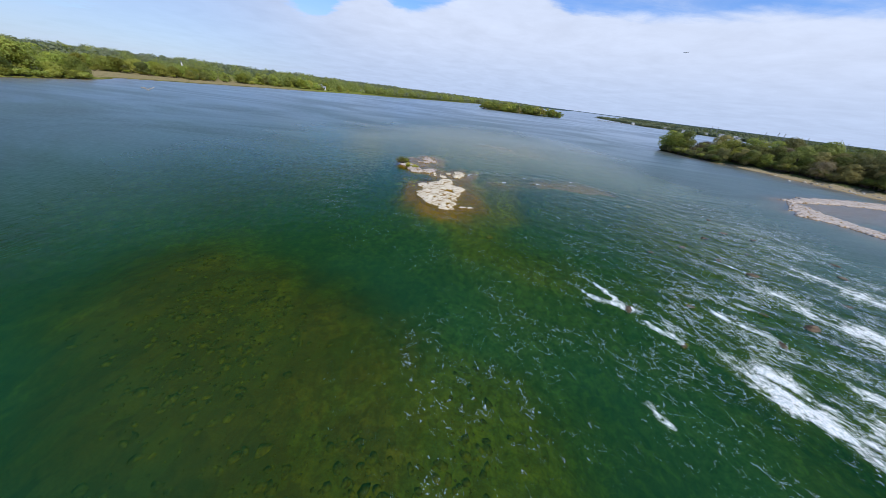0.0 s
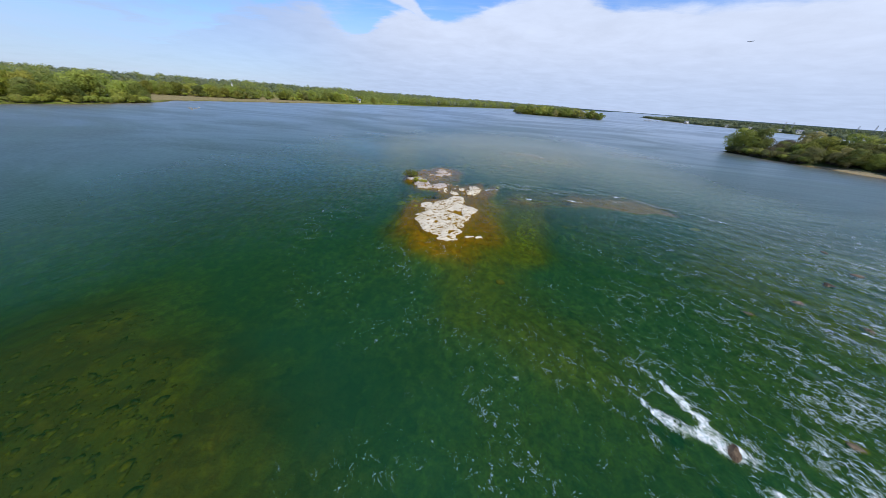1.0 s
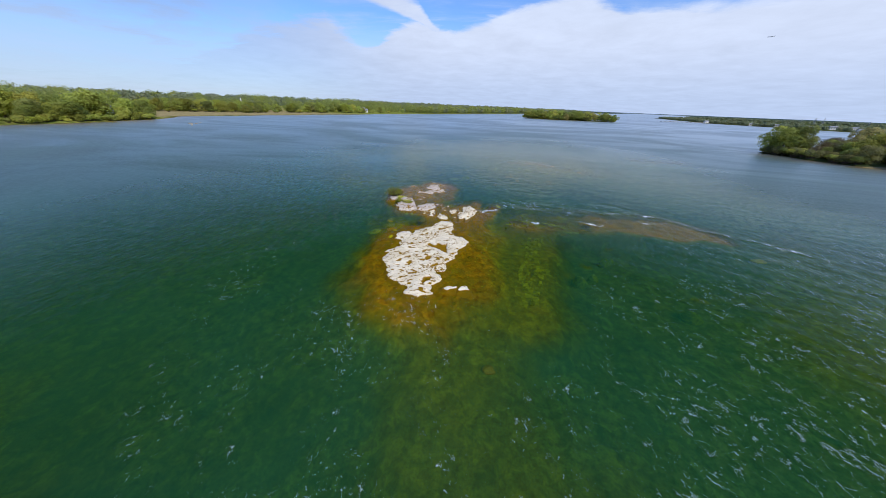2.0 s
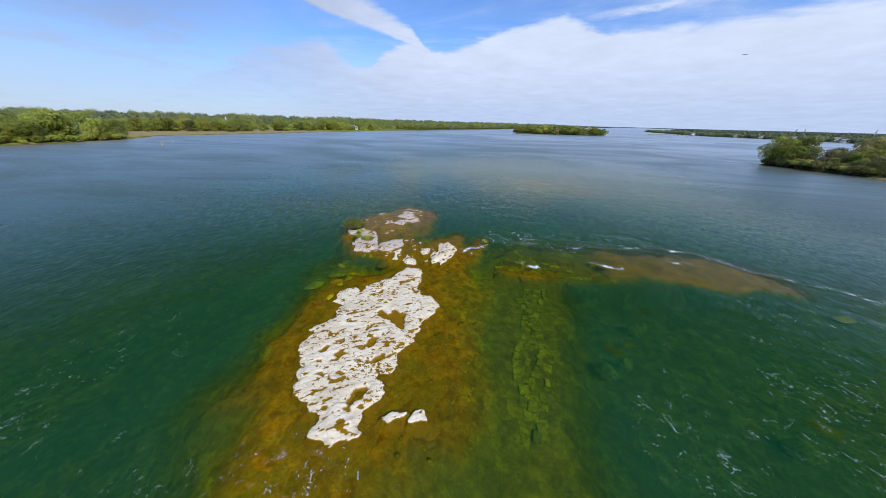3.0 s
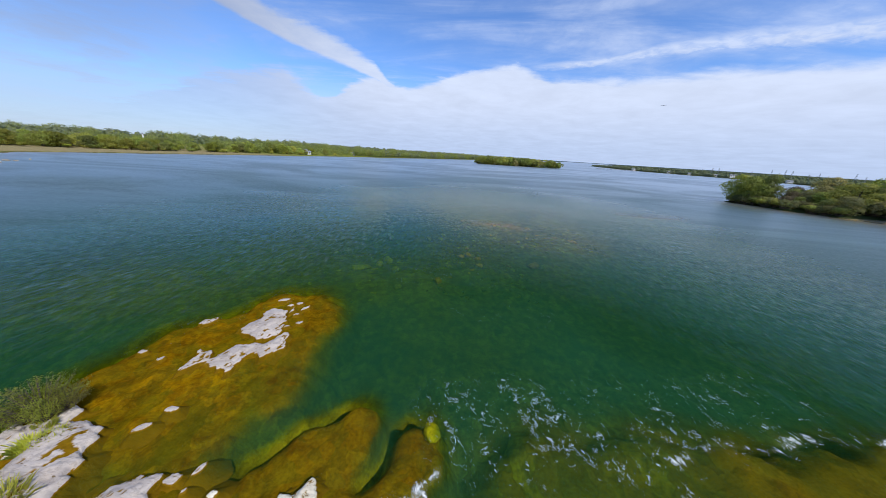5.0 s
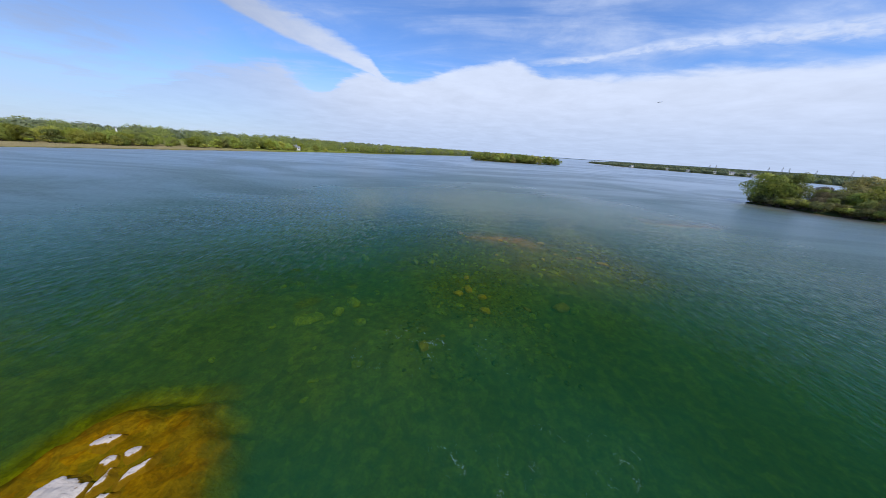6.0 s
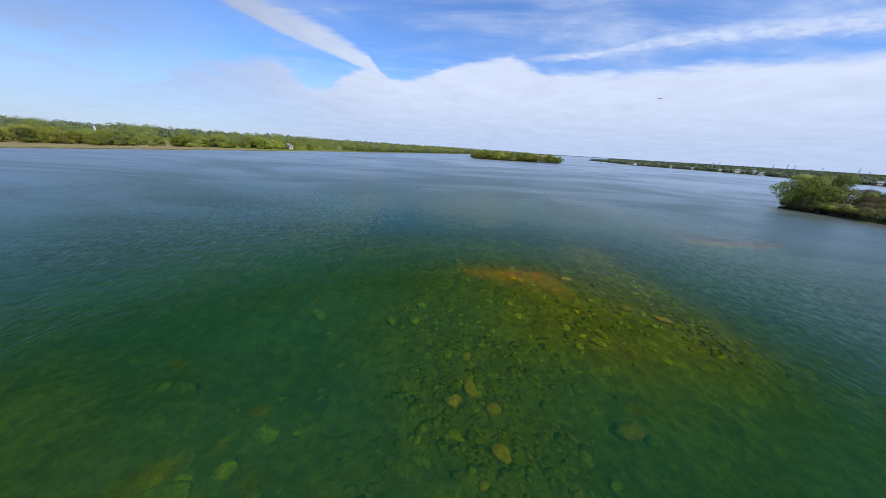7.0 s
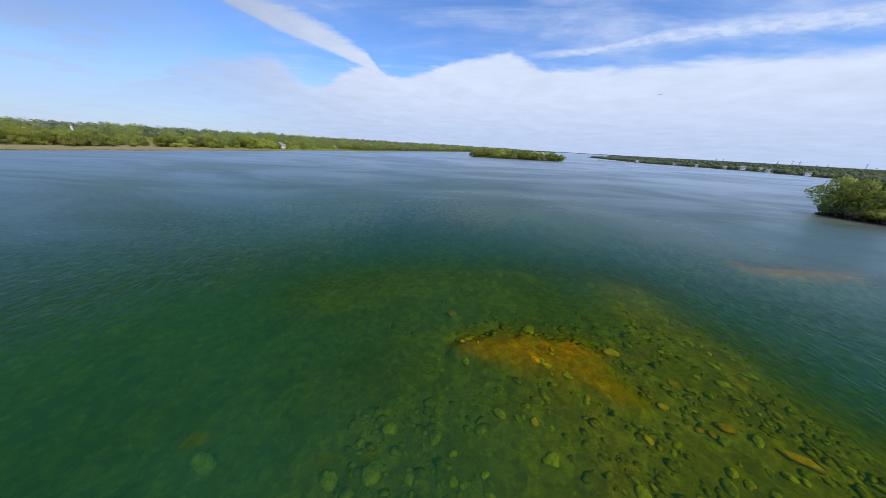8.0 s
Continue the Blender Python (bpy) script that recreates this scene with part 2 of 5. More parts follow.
def bed_height(x, y):
    h = -2.75 + 0.9 * fbm(x, y, 26, 3) + 0.25 * fbm(x, y, 4, 3)
    wx = x + 2.2 * fbm(x, y, 5, 4, 0.6, 5) + 2.0 * fbm(x, y, 14, 2, shift=6)
    wy = y + 2.2 * fbm(x, y, 5, 4, 0.6, 11) + 2.0 * fbm(x, y, 14, 2, shift=12)
    for line, fall, level in SHALLOWS:
        m = 1 - smooth(along(wx, wy, line), 0, fall)
        h = h * (1 - m) + np.maximum(h, level) * m
    near = smooth(-h, 2.6, 0.6)
    # rock beds: low steps across the dip and joints
    dip = x * 0.82 + y * 0.25 + 1.2 * fbm(x, y, 6, 3)
    step = (dip / 1.3) % 1.0
    h = h + near * (0.16 * (step - 0.5) * smooth(step, 0, 0.1) + 0.22 * fbm(x, y, 1.3, 3) + 0.12 * fbm(x, y, 0.6, 2))
    return np.minimum(h, -0.03)


def ground_height(x, y):
    return np.maximum(bed_height(x, y), land_height(x, y))

# ---- materials ----
def material(name):
    m = bpy.data.materials.new(name)
    m.use_nodes = True
    n = Nodes(m.node_tree)
    return m, n, m.node_tree.nodes["Principled BSDF"]


def position(n):
    return n.add("ShaderNodeNewGeometry").outputs["Position"]


def make_water():
    m, n, b = material("river_water")
    m.node_tree.nodes.remove(b)
    out = m.node_tree.nodes["Material Output"]
    at = position(n)
    depth = n.attribute("depth")
    rough_water = n.attribute("chop")
    white = n.attribute("foam")
    # the body: what the water lets through and what it scatters back, by its depth
    keep = n.add("ShaderNodeCombineColor")
    for i, k in enumerate((-0.57, -0.42, -1.3)):
        n.put(keep.inputs[i], n.math("EXPONENT", n.math("MULTIPLY", depth, k)))
    gone = n.add("ShaderNodeCombineColor")
    for i, k in enumerate((-0.50, -0.36, -0.10)):
        n.put(gone.inputs[i], n.math("EXPONENT", n.math("MULTIPLY", depth, k)))
    lost = n.mix(1.0, (1, 1, 1), gone.outputs[0], "SUBTRACT")
    silt = n.noise(at, 0.035, 4, 0.6, 0.5)
    body = n.mix(n.step(silt, 0.35, 0.7), (0.005, 0.053, 0.058), (0.008, 0.074, 0.090))
    milk = n.math("MULTIPLY", n.step(white, 0.14, 0.6), n.step(n.noise(at, 0.5, 5, 0.65, 1.0), 0.3, 0.65))
    body = n.mix(n.math("MULTIPLY", milk, 0.8), body, (0.16, 0.30, 0.26))
    body = n.mix(n.math("MULTIPLY", rough_water, 0.3), body, (0.012, 0.098, 0.125))
    # waves: wind ripples as slopes, chop in the fast water, long gust streaks far off
    flow = n.mapped(at, (0, 0, radians(47)), (1, 1, 1))
    gusts = n.step(n.noise(n.mapped(at, (0, 0, radians(14)), (0.5, 1.15, 1)), 0.016, 7, 0.66, 1.4), 0.36, 0.64, 0.62, 1.0)
    lean = n.math("MULTIPLY", gusts, n.math("ADD", 1.0, n.math("MULTIPLY", rough_water, 0.5)))

    def slopes(vector, scale, detail, much):
        t = n.add("ShaderNodeTexNoise")
        n.put(t.inputs["Vector"], vector)
        t.inputs["Scale"].default_value, t.inputs["Detail"].default_value, t.inputs["Roughness"].default_value, t.inputs["Distortion"].default_value = scale, detail, 0.65, 0.5
        return n.vec("MULTIPLY", n.vec("SUBTRACT", t.outputs[1], (0.5, 0.5, 0.5)), (much, much, 0.0))

    def crests(turn, scale, stretch, detail, much):
        """Slopes across long crests that run at an angle to the river."""
        h = n.noise(n.mapped(at, (0, 0, radians(turn)), (1.0, stretch, 1)), scale, detail, 0.5, 0.2)
        way = (math.cos(radians(turn)) * much, -math.sin(radians(turn)) * much, 0.0)
        return n.vec("SCALE", way, n.math("SUBTRACT", h, 0.5))

    small_waves = n.vec("ADD", n.vec("ADD", crests(20, 3.0, 0.24, 2, 0.36), crests(-12, 4.2, 0.28, 2, 0.30)), n.vec("ADD", crests(68, 2.8, 0.4, 2, 0.16), slopes(at, 9.0, 3, 0.12)))
    spot = n.add("ShaderNodeSeparateXYZ")
    n.put(spot.inputs[0], at)
    wide = n.math("POWER", n.math("ADD", n.math("POWER", n.math("SUBTRACT", spot.outputs[0], 8.0), 2.0), n.math("POWER", n.math("MULTIPLY", n.math("SUBTRACT", spot.outputs[1], 85.0), 0.6), 2.0)), 0.5)
    open_water = n.step(wide, 20, 90)
    tilt = n.vec("SCALE", small_waves, n.math("MULTIPLY", lean, n.math("SUBTRACT", 1.0, n.math("MULTIPLY", open_water, 0.76))))
    wave = n.vec("NORMALIZE", n.vec("ADD", tilt, n.add("ShaderNodeNewGeometry").outputs["Normal"]))
    gloss = n.add("ShaderNodeBsdfGlossy")
    n.put(gloss.inputs["Roughness"], n.math("ADD", 0.08, n.math("MULTIPLY", open_water, n.math("MULTIPLY", gusts, 0.36))))
    n.put(gloss.inputs["Normal"], wave)
    n.put(gloss.inputs["Color"], (0.77, 0.81, 0.80))
    clear = n.add("ShaderNodeBsdfTransparent")
    n.put(clear.inputs[0], keep.outputs[0])
    back = n.add("ShaderNodeBsdfDiffuse")
    n.put(back.inputs[0], n.mix(1.0, body, lost, "MULTIPLY"))
    n.put(back.inputs["Normal"], n.vec("NORMALIZE", n.vec("ADD", n.vec("SCALE", tilt, 2.2), n.add("ShaderNodeNewGeometry").outputs["Normal"])))
    both = n.add("ShaderNodeAddShader")
    n.put(both.inputs[0], clear.outputs[0])
    n.put(both.inputs[1], back.outputs[0])
    shine = n.add("ShaderNodeFresnel")
    shine.inputs["IOR"].default_value = 1.33
    n.put(shine.inputs["Normal"], wave)
    surface = n.add("ShaderNodeMixShader")
    n.put(surface.inputs[0], n.math("MULTIPLY", n.math("MULTIPLY", n.math("SUBTRACT", shine.outputs[0], 0.075, clamp=True), 1.22), n.math("SUBTRACT", 1.0, n.math("MULTIPLY", open_water, n.math("SUBTRACT", gusts, 0.77)))))
    n.put(surface.inputs[1], both.outputs[0])
    n.put(surface.inputs[2], gloss.outputs[0])
    # foam: torn patches in the white water, and thin curled threads over the chop
    torn = n.noise(n.mapped(flow, (0, 0, 0), (0.7, 1.2, 1)), 1.3, 8, 0.68, 1.4)
    froth = n.noise(at, 4.6, 7, 0.72, 0.8)
    patch = n.noise(n.mapped(flow, (0, 0, 0), (0.5, 1.0, 1)), 0.30, 5, 0.6, 0.8)
    amount = n.math("MAXIMUM", n.math("MULTIPLY", rough_water, n.step(patch, 0.38, 0.62, 0.22, 0.9)), n.math("MULTIPLY", white, 1.1))

    def threads(stretch, scale, breaks, shift):
        curl = n.noise(n.vec("ADD", n.mapped(flow, (0, 0, 0), stretch), (shift, 0, 0)), scale, 4, 0.58, 1.7)
        bits = n.noise(n.vec("ADD", at, (0, shift, 0)), breaks, 4, 0.65, 0.8)
        wide = n.math("ADD", 0.005, n.math("MULTIPLY", amount, 0.022))
        line = n.step(n.math("DIVIDE", n.math("ABSOLUTE", n.math("SUBTRACT", curl, 0.5)), wide), 1.0, 0.25)
        return n.math("MULTIPLY", line, n.step(n.math("ADD", bits, n.math("MULTIPLY", amount, 0.20)), 0.615, 0.69))

    dense = n.step(n.math("ADD", n.math("ADD", n.math("MULTIPLY", torn, 0.75), n.math("MULTIPLY", froth, 0.30)), n.math("MULTIPLY", white, 0.60)), 0.72, 0.94)
    lines = n.math("MAXIMUM", threads((0.65, 1.2, 1), 1.1, 1.2, 0.0), threads((0.9, 1.1, 1), 2.3, 1.7, 31.0))
    cover = n.math("MAXIMUM", dense, n.math("MULTIPLY", lines, n.step(amount, 0.03, 0.25, 0.0, 0.95)))
    foam = n.add("ShaderNodeBsdfDiffuse")
    n.put(foam.inputs[0], n.mix(n.step(froth, 0.35, 0.62), (0.42, 0.52, 0.50), (0.88, 0.88, 0.86)))
    n.put(foam.inputs["Normal"], n.bump(torn, 0.6, 0.15))
    last = n.add("ShaderNodeMixShader")
    n.put(last.inputs[0], cover)
    n.put(last.inputs[1], surface.outputs[0])
    n.put(last.inputs[2], foam.outputs[0])
    n.put(out.inputs[0], last.outputs[0])
    return m


def make_ground():
    m, n, b = material("river_ground")
    at = position(n)
    xyz = n.add("ShaderNodeSeparateXYZ")
    n.put(xyz.inputs[0], at)
    z = xyz.outputs[2]
    big = n.noise(at, 0.22, 5, 0.6, 0.4)
    mid = n.noise(at, 1.4, 6, 0.65, 0.5)
    small = n.noise(at, 7.0, 4, 0.6)
    cells = n.cells(at, 1.7)
    stone = n.add("ShaderNodeSeparateColor")
    n.put(stone.inputs[0], cells.outputs["Color"])
    ochre = n.mix(n.step(mid, 0.3, 0.7), (0.16, 0.068, 0.001), (0.36, 0.19, 0.002))
    green = n.mix(n.step(mid, 0.3, 0.7), (0.128, 0.118, 0.002), (0.30, 0.26, 0.003))
    silty = n.math("MULTIPLY", n.math("MULTIPLY", n.step(xyz.outputs[0], 8, -8), n.step(xyz.outputs[1], 32, 20)), n.step(n.noise(at, 0.09, 3, 0.6, 0.5), 0.35, 0.6, 0.25, 0.65))
    bed = n.mix(n.step(n.math("ADD", n.math("ADD", big, silty), n.math("MULTIPLY", z, 0.36)), 0.02, 0.42), green, ochre)
    bed = n.mix(n.step(stone.outputs[0], 0.1, 0.9, 0.0, 0.55), bed, n.mix(mid, (0.05, 0.036, 0.003), (0.25, 0.19, 0.010)))
    bed = n.mix(n.step(silty, 0.05, 0.5, 0.0, 0.85), bed, n.mix(mid, (0.045, 0.027, 0.001), (0.17, 0.105, 0.003)))
    warp = n.add("ShaderNodeTexNoise")
    n.put(warp.inputs["Vector"], at)
    warp.inputs["Scale"].default_value = 0.9
    bent = n.vec("ADD", n.mapped(at, (0, 0, radians(-20)), (0.75, 0.42, 0.5)), n.vec("SCALE", warp.outputs[1], 0.9))
    slab = n.add("ShaderNodeSeparateColor")
    n.put(slab.inputs[0], n.cells(bent, 1.0).outputs["Color"])
    bed = n.mix(1.0, bed, n.vec("SCALE", (1, 1, 1), n.lin(slab.outputs[0], 0, 1, 0.78, 1.2)), "MULTIPLY")
    bed = n.mix(n.step(slab.outputs[1], 0.55, 0.9, 0, 0.35), bed, (0.15, 0.13, 0.003))
    shelf = n.math("MULTIPLY", n.step(xyz.outputs[0], 17, 25), n.math("MULTIPLY", n.step(xyz.outputs[1], 60, 64), n.step(xyz.outputs[1], 82, 78)))
    bed = n.mix(n.math("MULTIPLY", shelf, n.step(big, 0.3, 0.62, 0.9, 0.55)), bed, n.mix(mid, (0.075, 0.064, 0.010), (0.18, 0.155, 0.030)))
    ledge = n.math("MULTIPLY", n.math("MULTIPLY", n.step(xyz.outputs[0], 6, 8), n.step(xyz.outputs[0], 42, 38)), n.math("MULTIPLY", n.step(xyz.outputs[1], 60, 62), n.step(xyz.outputs[1], 79, 76)))
    bed = n.mix(n.math("MULTIPLY", ledge, n.step(slab.outputs[2], 0.15, 0.85, 0.0, 0.6)), bed, n.mix(slab.outputs[1], (0.05, 0.05, 0.003), (0.26, 0.16, 0.006)))
    joint = n.step(n.cells(bent, 1.0, "DISTANCE_TO_EDGE").outputs[0], 0.022, 0.004, 0, 0.28)
    bed = n.mix(n.math("MULTIPLY", joint, n.math("MULTIPLY", ledge, n.step(mid, 0.36, 0.58))), bed, (0.016, 0.014, 0.003))
    bed = n.mix(n.step(small, 0.35, 0.75, 0.0, 0.40), bed, (0.05, 0.04, 0.004))
    gravel = n.math("MULTIPLY", n.step(xyz.outputs[1], 172, 160), n.step(xyz.outputs[0], 80, 100))
    shore = n.mix(n.math("MAXIMUM", gravel, n.step(big, 0.60, 0.66, 0, 0.8)), n.mix(mid, (0.05, 0.055, 0.02), (0.11, 0.105, 0.045)), n.mix(n.step(small, 0.3, 0.7), (0.22, 0.17, 0.10), (0.42, 0.35, 0.22)))
    grass = n.mix(n.step(big, 0.35, 0.65), (0.10, 0.15, 0.025), (0.26, 0.25, 0.06))
    grass = n.mix(n.step(z, 5.0, 10.0), grass, n.mix(mid, (0.07, 0.095, 0.055), (0.12, 0.145, 0.085)))
    grass = n.mix(n.step(xyz.outputs[0], 80, 110), grass, n.mix(mid, (0.045, 0.060, 0.020), (0.085, 0.105, 0.040)))
    meadow = n.math("MULTIPLY", n.math("MULTIPLY", n.step(xyz.outputs[1], 182, 198), n.step(xyz.outputs[1], 420, 330)), n.math("MULTIPLY", n.step(xyz.outputs[0], -150, -190), n.step(z, 0.10, 0.24)))
    straw = n.mix(n.step(mid, 0.35, 0.65), (0.22, 0.18, 0.085), (0.36, 0.29, 0.15))
    # far up the river the ground goes blue-grey: haze painted in by distance
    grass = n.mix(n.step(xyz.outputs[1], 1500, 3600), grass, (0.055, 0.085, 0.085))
    grass = n.mix(n.math("MULTIPLY", meadow, n.step(big, 0.30, 0.5, 0.55, 1.0)), grass, straw)
    dry = n.mix(n.step(n.math("SUBTRACT", n.math("ADD", z, n.math("MULTIPLY", n.math("SUBTRACT", big, 0.5), 1.2)), n.math("MULTIPLY", gravel, n.step(mid, 0.36, 0.6, 0.35, 1.2))), -0.02, 0.22), shore, grass)
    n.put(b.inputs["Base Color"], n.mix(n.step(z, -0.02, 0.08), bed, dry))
    n.put(b.inputs["Roughness"], 0.85)
    b.inputs["Specular IOR Level"].default_value = 0.0
    n.put(b.inputs["Normal"], n.bump(n.math("ADD", mid, n.math("MULTIPLY", small, 0.5)), 0.7, 0.12))
    return m


PITS = 0.835


def make_limestone(name, warm):
    m, n, b = material(name)
    at = position(n)
    xyz = n.add("ShaderNodeSeparateXYZ")
    n.put(xyz.inputs[0], at)
    z = xyz.outputs[2]
    grain = n.mapped(at, (0, 0, radians(-28)), (0.45, 2.0, 1))
    big = n.noise(at, 0.5, 5, 0.6, 0.5)
    mid = n.noise(grain, 2.2, 6, 0.65, 0.7)
    fine = n.noise(grain, 11.0, 5, 0.7, 0.4)
    fold = n.noise(n.mapped(at, (0, 0, radians(-28)), (0.45, 1.5, 1)), 0.9, 6, 0.6, 1.0)
    joint = n.noise(n.mapped(at, (0, 0, radians(50)), (0.5, 1.3, 1)), 0.7, 5, 0.6, 0.8)
    crack = n.math("MINIMUM", n.math("ABSOLUTE", n.math("SUBTRACT", fold, 0.5)), n.math("ABSOLUTE", n.math("SUBTRACT", joint, 0.52)))
    pale, cream, grey = ((0.74, 0.67, 0.52), (0.63, 0.545, 0.39), (0.41, 0.355, 0.27)) if warm else ((0.56, 0.49, 0.42), (0.42, 0.36, 0.31), (0.23, 0.20, 0.175))
    c = n.mix(n.step(big, 0.35, 0.68), pale, cream)
    c = n.mix(n.step(mid, 0.50, 0.72, 0, 0.7), c, grey)
    c = n.mix(n.step(fine, 0.56, 0.76, 0, 0.75), c, (0.20, 0.17, 0.13))
    c = n.mix(n.step(crack, 0.012, 0.001, 0, 0.22), c, (0.18, 0.14, 0.10))
    holes = n.cells(n.mapped(at, (0, 0, radians(-75)), (1.3, 2.6, 2)), 1.5).outputs["Distance"]
    c = n.mix(n.math("MULTIPLY", n.step(holes, 0.17, 0.10, 0, 0.85), n.step(big, 0.42, 0.58)), c, (0.13, 0.085, 0.03))
    # weed and silt in the wet hollows and at the water's edge
    wet = n.step(n.math("ADD", z, n.math("MULTIPLY", n.math("SUBTRACT", mid, 0.5), 0.14)), 0.075, 0.035)
    weed = n.mix(mid, (0.12, 0.055, 0.002), (0.27, 0.16, 0.006))
    # pits filled with silt and weed, cut sharply out of the flat top
    pits = n.noise(n.mapped(at, (0, 0, radians(-35)), (0.8, 1.3, 1)), 3.6, 5, 0.60, 0.7)
    where = n.noise(at, 0.33, 3, 0.55, 0.3)
    rim = n.math("SUBTRACT", n.math("ADD", pits, n.math("MULTIPLY", where, 0.45)), PITS if warm else PITS + 0.10)
    wet = n.math("MAXIMUM", wet, n.math("MAXIMUM", n.step(rim, 0.0, 0.02), n.attribute("silt")))
    c = n.mix(wet, c, weed)
    n.put(b.inputs["Base Color"], c)
    n.put(b.inputs["Roughness"], 0.8)
    b.inputs["Specular IOR Level"].default_value = 0.05
    rough = n.bump(n.math("ADD", n.math("ADD", mid, n.math("MULTIPLY", fine, 0.4)), n.math("MULTIPLY", n.step(rim, -0.01, 0.04), -0.35)), 0.36, 0.05)
    n.put(b.inputs["Normal"], n.bump(n.step(crack, 0.0, 0.03), 0.35, 0.04, rough))
    return m


def make_boulder(name, base, weed, joined=False):
    m, n, b = material(name)
    at = position(n)
    some = n.add("ShaderNodeNewGeometry").outputs["Random Per Island"] if joined else n.add("ShaderNodeObjectInfo").outputs["Random"]
    mid = n.noise(at, 3.0, 5, 0.65, 0.4)
    fine = n.noise(at, 14.0, 4, 0.6)
    c = n.mix(n.step(mid, 0.3, 0.7), base, weed)
    c = n.mix(n.step(fine, 0.5, 0.8, 0, 0.6), c, (0.05, 0.04, 0.01))
    c = n.mix(1.0, c, n.vec("SCALE", (1, 1, 1), n.lin(some, 0, 1, 0.65, 1.25)), "MULTIPLY")
    n.put(b.inputs["Base Color"], c)
    n.put(b.inputs["Roughness"], 0.8)
    b.inputs["Specular IOR Level"].default_value = 0.0
    n.put(b.inputs["Normal"], n.bump(mid, 0.6, 0.06))
    return m


def make_leaf(name, dark, light, dry, joined=False):
    m, n, b = material(name)
    island = n.add("ShaderNodeNewGeometry").outputs["Random Per Island"]
    at = position(n)
    if joined:
        some = n.step(n.noise(at, 0.11, 4, 0.7, 0.5), 0.3, 0.7)
    else:
        some = n.add("ShaderNodeObjectInfo").outputs["Random"]
    patch = n.noise(at, 0.16, 3, 0.6)
    c = n.mix(n.lin(island, 0, 1, 0.25, 0.75), dark, light)
    c = n.mix(n.step(some, 0.55, 0.98, 0, 0.75), c, dry)
    c = n.mix(n.step(patch, 0.4, 0.7, 0, 0.35), c, dry)
    c = n.mix(1.0, c, n.vec("SCALE", (1, 1, 1), n.lin(n.math("FRACT", n.math("MULTIPLY", some, 7.3)), 0, 1, 0.65, 1.4)), "MULTIPLY")
    n.put(b.inputs["Base Color"], c)
    n.put(b.inputs["Roughness"], 0.6)
    b.inputs["Specular IOR Level"].default_value = 0.25
    thin = n.add("ShaderNodeBsdfTranslucent")
    n.put(thin.inputs[0], c)
    blend = n.add("ShaderNodeMixShader")
    blend.inputs[0].default_value = 0.5
    n.put(blend.inputs[1], b.outputs[0])
    n.put(blend.inputs[2], thin.outputs[0])
    n.put(m.node_tree.nodes["Material Output"].inputs[0], blend.outputs[0])
    return m


def make_plain(name, color, rough=0.7, vary=0.15, size=2.0, metal=0.0):
    m, n, b = material(name)
    at = position(n)
    a = n.noise(at, size, 5, 0.6, 0.3)
    fine = n.noise(at, size * 7, 3, 0.6)
    c = n.mix(n.step(a, 0.3, 0.7), tuple(v * (1 - vary) for v in color), tuple(min(1, v * (1 + vary)) for v in color))
    c = n.mix(n.step(fine, 0.55, 0.8, 0, 0.3), c, tuple(v * 0.6 for v in color))
    n.put(b.inputs["Base Color"], c)
    b.inputs["Roughness"].default_value = rough
    b.inputs["Metallic"].default_value = metal
    n.put(b.inputs["Normal"], n.bump(fine, 0.3, 0.02))
    return m


WATER = make_water()
GROUND = make_ground()
LIME = make_limestone("pale_limestone", True)
LILAC = make_limestone("lilac_limestone", False)
SUNK = make_boulder("weedy_stone", (0.19, 0.17, 0.004), (0.43, 0.38, 0.008))
COBBLE = make_boulder("weedy_cobble", (0.118, 0.094, 0.003), (0.295, 0.238, 0.006), True)
JOINTED = make_boulder("jointed_rock", (0.15, 0.14, 0.003), (0.36, 0.315, 0.006))
JOINTED_R = make_boulder("jointed_ochre_rock", (0.13, 0.070, 0.003), (0.28, 0.165, 0.006))
COBBLE_B = make_boulder("brown_cobble", (0.085, 0.050, 0.002), (0.24, 0.165, 0.005), True)
RUST = make_boulder("rusty_stone", (0.38, 0.19, 0.005), (0.60, 0.35, 0.012))
DARK = make_boulder("wet_dark_stone", (0.07, 0.05, 0.035), (0.20, 0.15, 0.10))
PALE = make_boulder("dry_pale_stone", (0.34, 0.30, 0.23), (0.52, 0.47, 0.38))
LEAF = make_leaf("broad_leaf", (0.125, 0.165, 0.038), (0.28, 0.325, 0.078), (0.35, 0.29, 0.12))
LEAF_B = make_leaf("bright_leaf", (0.22, 0.28, 0.055), (0.42, 0.48, 0.10), (0.46, 0.43, 0.09))
LEAF_Y = make_leaf("yellow_leaf", (0.20, 0.24, 0.03), (0.38, 0.41, 0.06), (0.40, 0.36, 0.07))
TUFT = make_leaf("straw_grass", (0.40, 0.43, 0.04), (0.62, 0.63, 0.09), (0.58, 0.54, 0.10))
LEAF_G = make_leaf("grey_leaf", (0.12, 0.13, 0.05), (0.28, 0.29, 0.11), (0.36, 0.30, 0.13))
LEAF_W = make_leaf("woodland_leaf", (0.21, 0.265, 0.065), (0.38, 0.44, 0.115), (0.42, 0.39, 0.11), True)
# for distant woods: paler and greyer, distance haze painted into the leaf colour
LEAF_HAZED = make_leaf("hazed_woodland_leaf", (0.18, 0.225, 0.125), (0.30, 0.345, 0.19), (0.31, 0.31, 0.175), True)
LEAF_R = make_leaf("brown_leaf", (0.13, 0.11, 0.06), (0.27, 0.23, 0.13), (0.28, 0.22, 0.12))
BARK = make_plain("bark", (0.10, 0.075, 0.055), 0.9, 0.3, 4.0)
